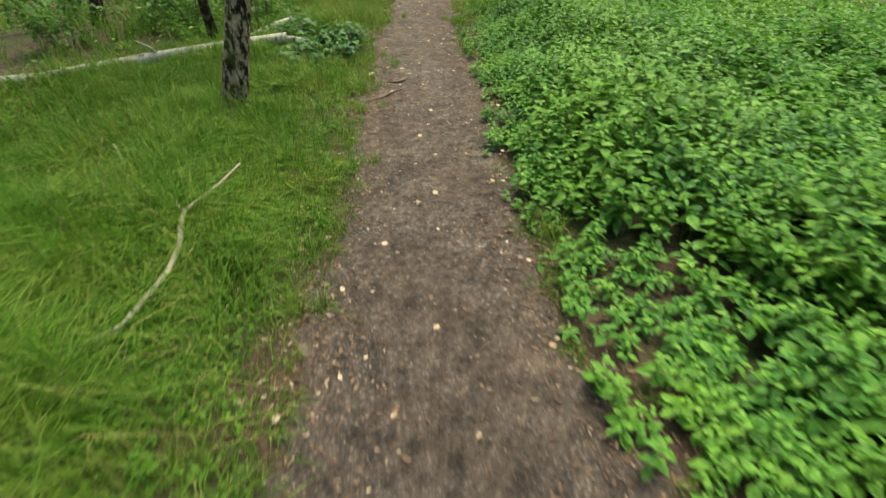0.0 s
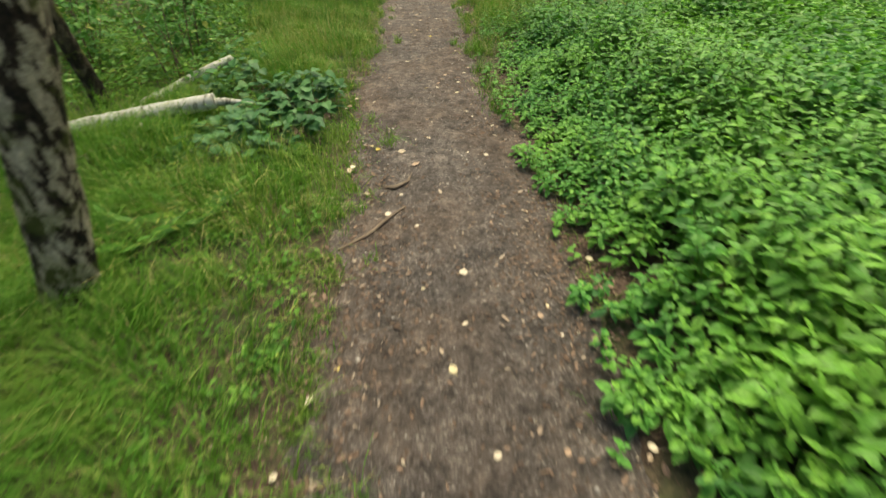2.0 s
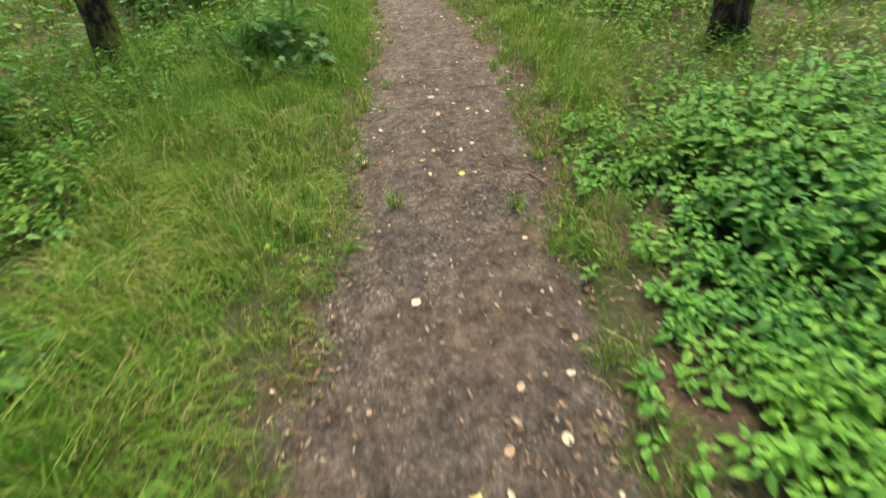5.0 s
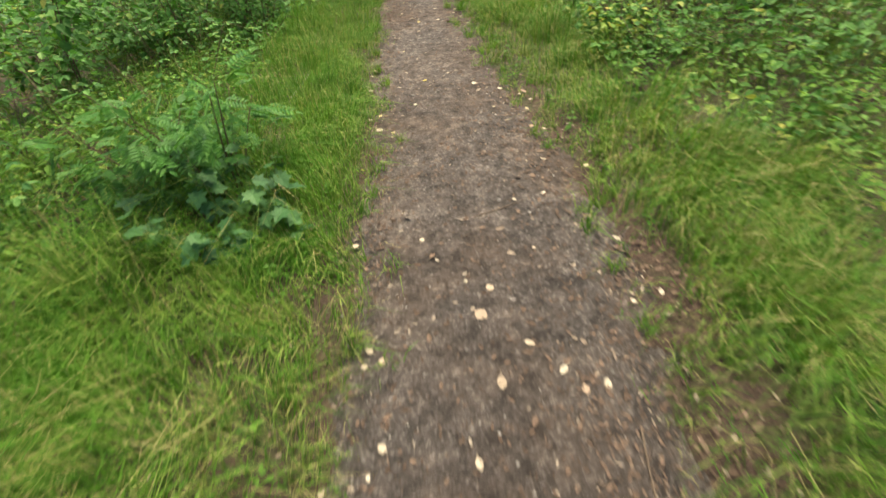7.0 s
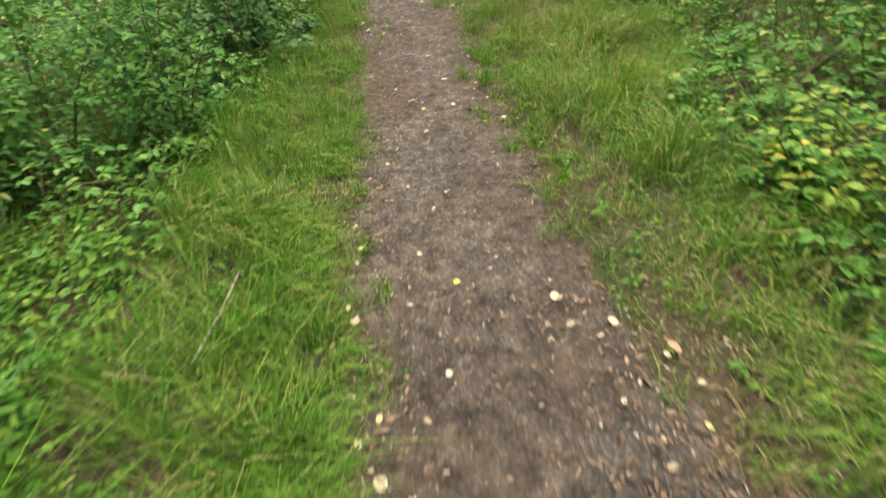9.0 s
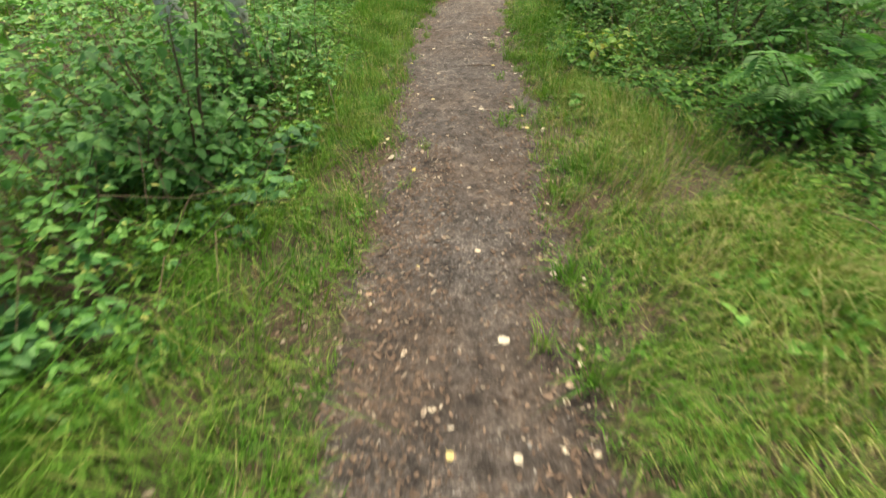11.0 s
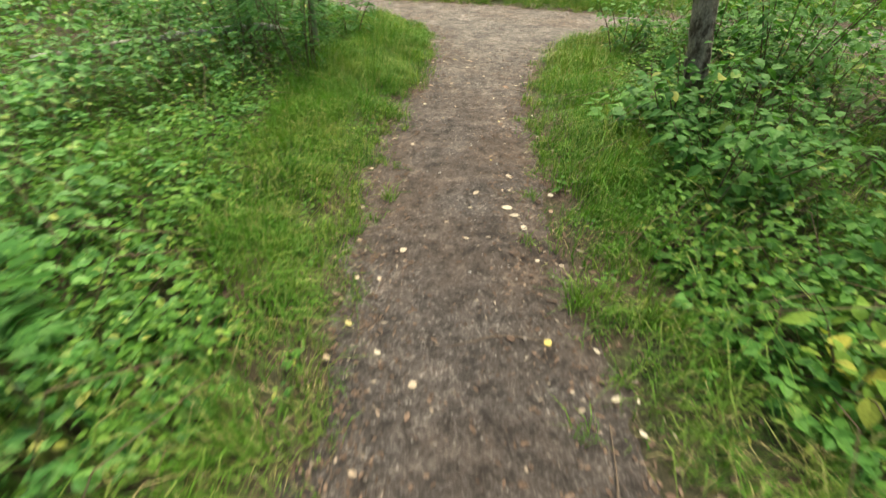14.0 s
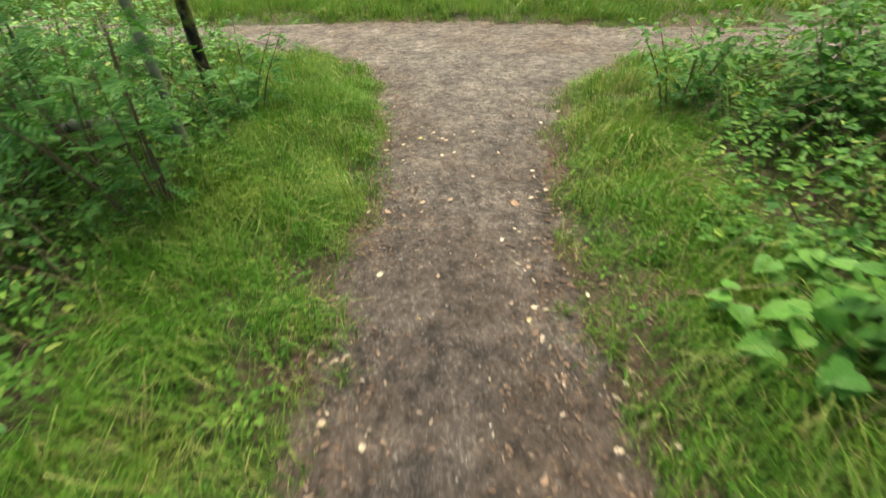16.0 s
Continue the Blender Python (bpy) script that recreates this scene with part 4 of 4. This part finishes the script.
for dx, dy, s, a in ((-3.9, 7.6, 1.1, 1), (-3.3, 12.4, 1.0, 2), (-2.7, 13.1, 0.8, 3), (-4.3, 14.6, 1.2, 4), (-5.2, 10.2, 1.2, 1.7), (-4.4, 5.9, 0.8, 2.6), (3.4, 12.9, 0.9, 3.3), (4.1, 14.4, 1.1, 4.1), (3.7, 18.3, 1.0, 5.2), (4.2, 20.0, 1.1, 0.4), (4.9, 11.2, 1.0, 1.2), (4.3, 8.4, 0.9, 2.2), (5.6, 16.6, 1.2, 3.7), (-6.2, 13.0, 1.2, 0.9), (3.8, 22.0, 0.8, 1.9), (-3.4, 22.2, 0.8, 5.9), (2.9, 17.4, 0.7, 0.2)):
    c = copy_thing(deep, Matrix.Translation((dx, dy, float(ground_z(dx, dy)) - 0.02)) @ Matrix.Rotation(a, 4, "Z"))
    c.scale = (s, s, s)


# ---- plants with single large leaves ----
def heart_leaf(mat):
    """A broad heart-shaped leaf, one unit long, folded along its midrib."""
    outline = [(0.0, 0.0), (-0.1, 0.2), (-0.02, 0.42), (0.2, 0.52), (0.42, 0.44), (0.62, 0.3), (0.82, 0.13), (1.0, 0.0)]
    half = []
    for (a, b), (c, d) in zip(outline, outline[1:]):
        half += [(a, b), (a * 0.45 + c * 0.55 - 0.025, (b + d) * 0.48)]
    half.append(outline[-1])
    n = len(half)
    V = [(a, b, 0.1 * b - 0.22 * a * a) for a, b in half] + [(a, -b, 0.1 * b - 0.22 * a * a) for a, b in half[1:-1]] + [(0.4, 0.0, -0.06)]
    ring = list(range(n)) + list(range(2 * n - 3, n - 1, -1))
    F = np.array([(2 * n - 2, ring[(k + 1) % len(ring)], ring[k]) for k in range(len(ring))])
    return mesh_from("leaf", np.array(V), [F], mat, False)


HEART = heart_leaf(BROAD)
FRESH_HEART = heart_leaf(FRESH)


def lobed_leaf():
    """A five-lobed sycamore leaf, one unit long."""
    half = [(0.0, 0.03), (-0.1, 0.2), (0.12, 0.26), (0.1, 0.52), (0.34, 0.38), (0.6, 0.58), (0.62, 0.24), (0.78, 0.2), (1.0, 0.0)]
    V = [(a, b, 0.12 * b - 0.25 * a * a) for a, b in half] + [(a, -b, 0.12 * b - 0.25 * a * a) for a, b in half[:-1]] + [(0.35, 0.0, -0.05)]
    ring = list(range(9)) + list(range(16, 8, -1))
    F = np.array([(17, ring[(k + 1) % 17], ring[k]) for k in range(17)])
    return mesh_from("leaf", np.array(V), [F], BROAD, False)


LOBED = lobed_leaf()


def leafy_plant(x, y, stems, r, h, size, per, label, seed, leaf_mesh=None):
    rs = np.random.default_rng(seed)
    t = thing("broadleaf_plant", x, y, float(ground_z(x, y)), label, "plant")
    for k in range(stems):
        a, d = rs.uniform(0, 2 * np.pi), r * math.sqrt(rs.uniform(0.02, 1))
        b = np.array([math.cos(a) * d * 0.7, math.sin(a) * d * 0.7, 0])
        hh = h * rs.uniform(0.5, 1.0) * (1.1 - 0.45 * d / r)
        e = np.array([math.cos(a) * d * 1.1, math.sin(a) * d * 1.1, hh])
        V, F = limb([b, (b + e) / 2, e], [0.0035, 0.003, 0.0015], 4, 0, seed)
        st = part("stem", mesh_from("stem", V, F, STEM, True), t)
        for j in range(per):
            f = 1 - 0.62 * j / per
            p = b + (e - b) * f
            az = rs.uniform(0, 2 * np.pi)
            o = part("leaf", leaf_mesh or HEART, st)
            s = size * rs.uniform(0.65, 1.2)
            p = p + np.array([math.cos(az), math.sin(az), 0]) * 0.02
            o.matrix_basis = Matrix.Translation(p) @ Euler((rs.normal(0, 0.2), rs.normal(0.15, 0.2), az)).to_matrix().to_4x4() @ Matrix.Diagonal((s, s, s, 1))
    return t


leafy_plant(-1.15, 5.4, 50, 0.45, 0.3, 0.088, 5, "low plant with broad heart shaped leaves beside the logs", 61)
leafy_plant(-0.92, 5.95, 36, 0.33, 0.34, 0.085, 5, "low broad leaved plant at the path edge", 62)
leafy_plant(-1.5, 5.15, 14, 0.25, 0.25, 0.09, 4, "small broad leaved plant in front of the birch log", 63)
leafy_plant(-1.5, 6.25, 26, 0.35, 0.36, 0.085, 4, "broad leaved plant beside the short birch log", 69)
leafy_plant(-1.75, 6.95, 18, 0.3, 0.4, 0.08, 4, "broad leaved plant behind the short birch log", 70)
leafy_plant(1.5, 19.9, 20, 0.34, 0.42, 0.1, 6, "fresh light green broad leaved plant on the verge", 64, FRESH_HEART)
leafy_plant(-1.2, 10.2, 30, 0.42, 0.55, 0.085, 6, "young sycamore with lobed drooping leaves in the grass", 65, LOBED)
leafy_plant(-0.92, 10.05, 12, 0.2, 0.32, 0.09, 5, "small sycamore shoot with pale lobed leaves", 71, LOBED)
leafy_plant(1.42, 14.4, 14, 0.28, 0.18, 0.06, 4, "low light green leafy plant in the grass", 66, FRESH_HEART)
leafy_plant(1.05, 16.7, 4, 0.1, 0.2, 0.08, 5, "small single seedling with fresh green leaves", 67, FRESH_HEART)
leafy_plant(1.3, 18.0, 12, 0.3, 0.25, 0.065, 4, "light green leafy plant among the grass stalks", 76, FRESH_HEART)
for k, (x, y) in enumerate(((-1.3, 15.2), (-1.3, 15.85))):
    leafy_plant(x, y, 20, 0.34, 0.3, 0.075, 5, "low broad leaved plant spilling over the grass verge", 72 + k)
leafy_plant(-1.75, 14.35, 10, 0.3, 0.5, 0.09, 4, "broad leaved plant hanging over the verge", 68)


# ---- leaves and grit on the ground ----
def rest_z(x, y):
    return ground_z(x, y) + np.where(path_depth(x, y) > 0, 0.012, 0.0)


def fallen_leaf_mesh(curl, wide):
    out = [(0, 0), (0.18, 0.3), (0.45, 0.42), (0.75, 0.3), (1, 0), (0.75, -0.3), (0.45, -0.42), (0.18, -0.3)]
    V = [(a, b * wide, curl * (b * b * 1.6 + (a - 0.5) ** 2)) for a, b in out] + [(0.5, 0, 0.0)]
    V += [(-0.35, 0.07, 0.05), (-0.35, 0.1, 0.05), (0.03, 0.025, curl * 0.25)]
    top = [(8, (k + 1) % 8, k) for k in range(8)] + [(0, 11, 10), (0, 10, 9)]
    return mesh_from("fallen_leaf", np.array(V), [np.array(top)], PINK)


LEAF_SHAPES = [fallen_leaf_mesh(c, w) for c, w in ((0.12, 1.0), (0.3, 0.8), (0.2, 1.25), (0.4, 0.65))]


def fallen_leaves(n):
    made = 0
    while made < n:
        x, y = rng.uniform(-1.3, 1.6), rng.uniform(0.2, 22.5)
        d = float(path_depth(np.array(x), np.array(y)))
        if d < -0.12 or rng.random() > (1.0 if d < 0.22 else 0.55):
            continue
        o = new("fallen_leaf", LEAF_SHAPES[rng.integers(0, 4)])
        s = rng.uniform(0.02, 0.046) * (1.5 if rng.random() < 0.12 else 1)
        o.location = (x, y, float(rest_z(np.array(x), np.array(y))) + (0.004 if d > 0 else 0.03))
        o.rotation_euler = (rng.normal(0, 0.12), rng.normal(0, 0.12), rng.uniform(0, 6.28))
        o.scale = (s, s, s)
        tagged(o, "small dry tan fallen leaf on the dirt path", "leaf", "fallen leaves on the path")
        made += 1


fallen_leaves(290)
for x, y, s in ((-0.21, 1.85, 0.05), (-0.66, 1.78, 0.05), (-0.42, 1.66, 0.06), (-0.38, 1.47, 0.05), (-0.56, 2.6, 0.05), (0.47, 16.75, 0.075), (0.23, 16.77, 0.06), (0.63, 17.6, 0.06), (0.5, 14.75, 0.065), (-0.17, 5.15, 0.07), (-0.33, 5.18, 0.05), (-0.02, 4.98, 0.09), (-0.32, 9.3, 0.05), (0.3, 8.55, 0.06), (0.44, 9.15, 0.06), (0.4, 18.9, 0.09), (0.43, 18.82, 0.08), (0.2, 19.1, 0.07)):
    o = new("fallen_leaf", LEAF_SHAPES[int(x * 100 + y * 10) % 4])
    o.location = (x, y, float(rest_z(np.array(x), np.array(y))) + 0.004)
    o.rotation_euler = (0, 0, (x * 37 + y * 11) % 6.28)
    o.scale = (s * 0.8, s * 0.8, s * 0.8)
    tagged(o, "large pale yellow fallen leaf on the dirt path", "leaf", "fallen leaves on the path")


def litter():
    x, y = rng.uniform(-2.0, 2.6, 310000), rng.uniform(-0.6, 26.2, 310000)
    d = path_depth(x, y)
    edge = np.exp(-((d + 0.02) / np.where(x > 0, np.where((y > 7) & (y < 13.5), 0.42, 0.3), np.where(((y > 13.6) & (y < 16.2)) | (y < 4.5), 0.36, 0.23))) ** 2)
    ok = rng.random(len(x)) < np.where(d > -0.6, 0.08 + 1.5 * edge * fbm(x, y, 1.6, 81) ** 1.2 * np.where((x < 0) & (y > 13.6) & (y < 16.2), 3.0, 1.0), 0.05 + 0.25 * ((x > -1.75) & (x < -1.0) & (y > 10.8) & (y < 12.4)))
    x, y = x[ok], y[ok]
    n = len(x)
    a = rng.uniform(0, 2 * np.pi, n)
    L = rng.uniform(0.008, 0.032, n) * np.where(rng.random(n) < 0.12, 1.6, 1.0)
    P = np.stack([x, y, rest_z(x, y) + 0.005], 1)
    V, F = leaves(P, np.stack([np.cos(a), np.sin(a), rng.normal(0.05, 0.15, n)], 1), np.array([0, 0, 1.0]) + rng.normal(0, 0.25, (n, 3)), L, L * rng.uniform(0.15, 0.6, n), 0.2, 0.0)
    tagged(new("leaf_litter", mesh_from("leaf_litter", V, F, LITTER)), "crumbled brown leaves and bits of bark on the path", "leaf litter", kind="stuff")


def grit():
    x, y = rng.uniform(-1.6, 4.0, 40000), rng.uniform(-0.5, 26.6, 40000)
    ok = (path_depth(x, y) > -0.02) & (rng.random(len(x)) < 0.25 + 0.75 * fbm(x, y, 1.3, 83))
    x, y = x[ok], y[ok]
    n = len(x)
    s = rng.uniform(0.0025, 0.0065, n) * np.where(rng.random(n) < 0.06, 2.0, 1.0)
    c = np.stack([x, y, rest_z(x, y) + s * 0.3], 1)
    o = np.array([(1, 0, 0), (-1, 0, 0), (0, 1, 0), (0, -1, 0), (0, 0, 0.7), (0, 0, -0.7)], float)
    V = c[:, None] + o[None] * s[:, None, None] * rng.uniform(0.6, 1.4, (n, 6, 1))
    F = patterned((n, 6), [[(0, 2, 4), (2, 1, 4), (1, 3, 4), (3, 0, 4), (2, 0, 5), (1, 2, 5), (3, 1, 5), (0, 3, 5)]])
    tagged(new("path_grit", mesh_from("path_grit", V.reshape(-1, 3), F, STONE)), "small pale stones and grit in the dirt", "gravel", kind="stuff")


litter()
grit()


# ---- small plants, tufts and stones beside the path ----
def seedling(seed, h, pairs, size, mat, label):
    """An upright young plant, built once: a stem with single leaves."""
    rs = np.random.default_rng(seed)
    t = thing("young_nettle", 0, 0, -50, label, "plant", "young plants beside the path")
    lean = rs.normal(0, 0.2, 2) * h
    V, F = limb([(0, 0, -0.02), (lean[0] * 0.3, lean[1] * 0.3, h * 0.5), (lean[0], lean[1], h)], [0.003, 0.0025, 0.0012], 4)
    st = part("stem", mesh_from("stem", V, F, STEM, True), t)
    for k in range(pairs):
        f = 0.3 + 0.7 * k / max(1, pairs - 1)
        for side in (0, math.pi):
            a = k * math.pi / 2 + side + rs.normal(0, 0.25)
            L = np.array([size * (1.1 - 0.5 * f) * rs.uniform(0.8, 1.2)])
            V, F = leaves(np.array([[lean[0] * f * f, lean[1] * f * f, h * f]]), np.array([[math.cos(a), math.sin(a), rs.normal(0.2, 0.2)]]), np.array([[0, 0, 1.0]]) + rs.normal(0, 0.15, (1, 3)), L, L * 0.62, 0.2, 0.35, True)
            part("leaf", mesh_from("leaf", V, F, mat), st)
    return t


SPRIGS = [seedling(200 + k, h, p, z, m, "small green nettle plant with paired leaves on bare soil") for k, (h, p, z, m) in enumerate(((0.1, 3, 0.06, NETTLE), (0.16, 4, 0.065, NETTLE), (0.07, 2, 0.05, NETTLE), (0.2, 5, 0.07, NETTLE), (0.12, 3, 0.055, HERB), (0.08, 2, 0.045, HERB)))]


def place_sprigs():
    spots = []
    while len(spots) < 110:
        if rng.random() < 0.6:
            y = rng.uniform(0.3, 8.6)
            x = float(line(TALL_R, y)) + rng.normal(-0.06, 0.12)
            k = int(rng.integers(0, 4))
        else:
            y = rng.uniform(1.0, 21.5)
            side = 1 if rng.random() < 0.5 else -1
            x = float(line(EDGE_R if side > 0 else EDGE_L, y)) + side * rng.uniform(0.1, 0.5)
            k = int(rng.integers(4, 6))
        if float(path_depth(np.array(x), np.array(y))) < 0.12:
            spots.append((x, y, k))
    for n, (x, y, k) in enumerate(spots):
        m = Matrix.Translation((x, y, float(ground_z(np.array(x), np.array(y))) + 0.004)) @ Matrix.Rotation(n * 2.4, 4, "Z")
        if n < 6:
            SPRIGS[n].matrix_basis = m
        else:
            copy_thing(SPRIGS[k], m)


place_sprigs()


def tuft_mesh(seed, n, h):
    x, y = rng.normal(0, 0.022, n), rng.normal(0, 0.022, n)
    V, F = blades(x, y, h * rng.uniform(0.5, 1.2, n), rng.uniform(0.0035, 0.006, n), 2.0, True)
    return mesh_from("grass_tuft", V, F, GRASS)


TUFTS = [tuft_mesh(k, n, h) for k, (n, h) in enumerate(((26, 0.09), (34, 0.13), (22, 0.06), (40, 0.17), (18, 0.11)))]
for k in range(240):
    y = rng.uniform(0.2, 20.4)
    left = rng.random() < 0.5
    x = float(line(EDGE_L if left else EDGE_R, y)) + (-1 if left else 1) * rng.normal(0.02, 0.13)
    if not left and y < 7:
        continue
    o = new("grass_tuft", TUFTS[int(rng.integers(0, 5))])
    o.location = (x, y, float(rest_z(np.array(x), np.array(y))) - 0.006)
    o.rotation_euler = (0, 0, rng.uniform(0, 6.28))
    tagged(o, "small tuft of green grass at the worn path edge", "grass", "grass tufts along the path")
for x, y in ((0.45, 16.55), (0.38, 16.42), (0.52, 16.38)):
    o = new("grass_tuft", TUFTS[int(x * 100) % 5])
    o.location = (x, y, float(rest_z(np.array(x), np.array(y))) - 0.006)
    tagged(o, "small tuft of green grass on the dirt path", "grass", "grass tufts along the path")


def stone_mesh(seed):
    rs = np.random.default_rng(seed)
    bm = bmesh.new()
    bmesh.ops.create_icosphere(bm, subdivisions=1, radius=1)
    for v in bm.verts:
        v.co *= rs.uniform(0.75, 1.15)
        v.co.z *= 0.6
    me = bpy.data.meshes.new("stone")
    bm.to_mesh(me)
    bm.free()
    me.materials.append(ROCK)
    return me


STONES = [stone_mesh(k) for k in range(4)]
for k in range(46):
    y = rng.uniform(0.5, 22)
    x = float(line(EDGE_L, y)) + float(line(EDGE_R, y) - line(EDGE_L, y)) * rng.beta(0.7, 0.7)
    o = new("stone", STONES[k % 4])
    s = rng.uniform(0.007, 0.017)
    o.location = (x, y, float(rest_z(np.array(x), np.array(y))) + s * 0.3)
    o.rotation_euler = (0, 0, rng.uniform(0, 6.28))
    o.scale = (s, s * rng.uniform(0.7, 1), s)
    tagged(o, "small grey stone half sunk in the path", "stone", "stones on the path")
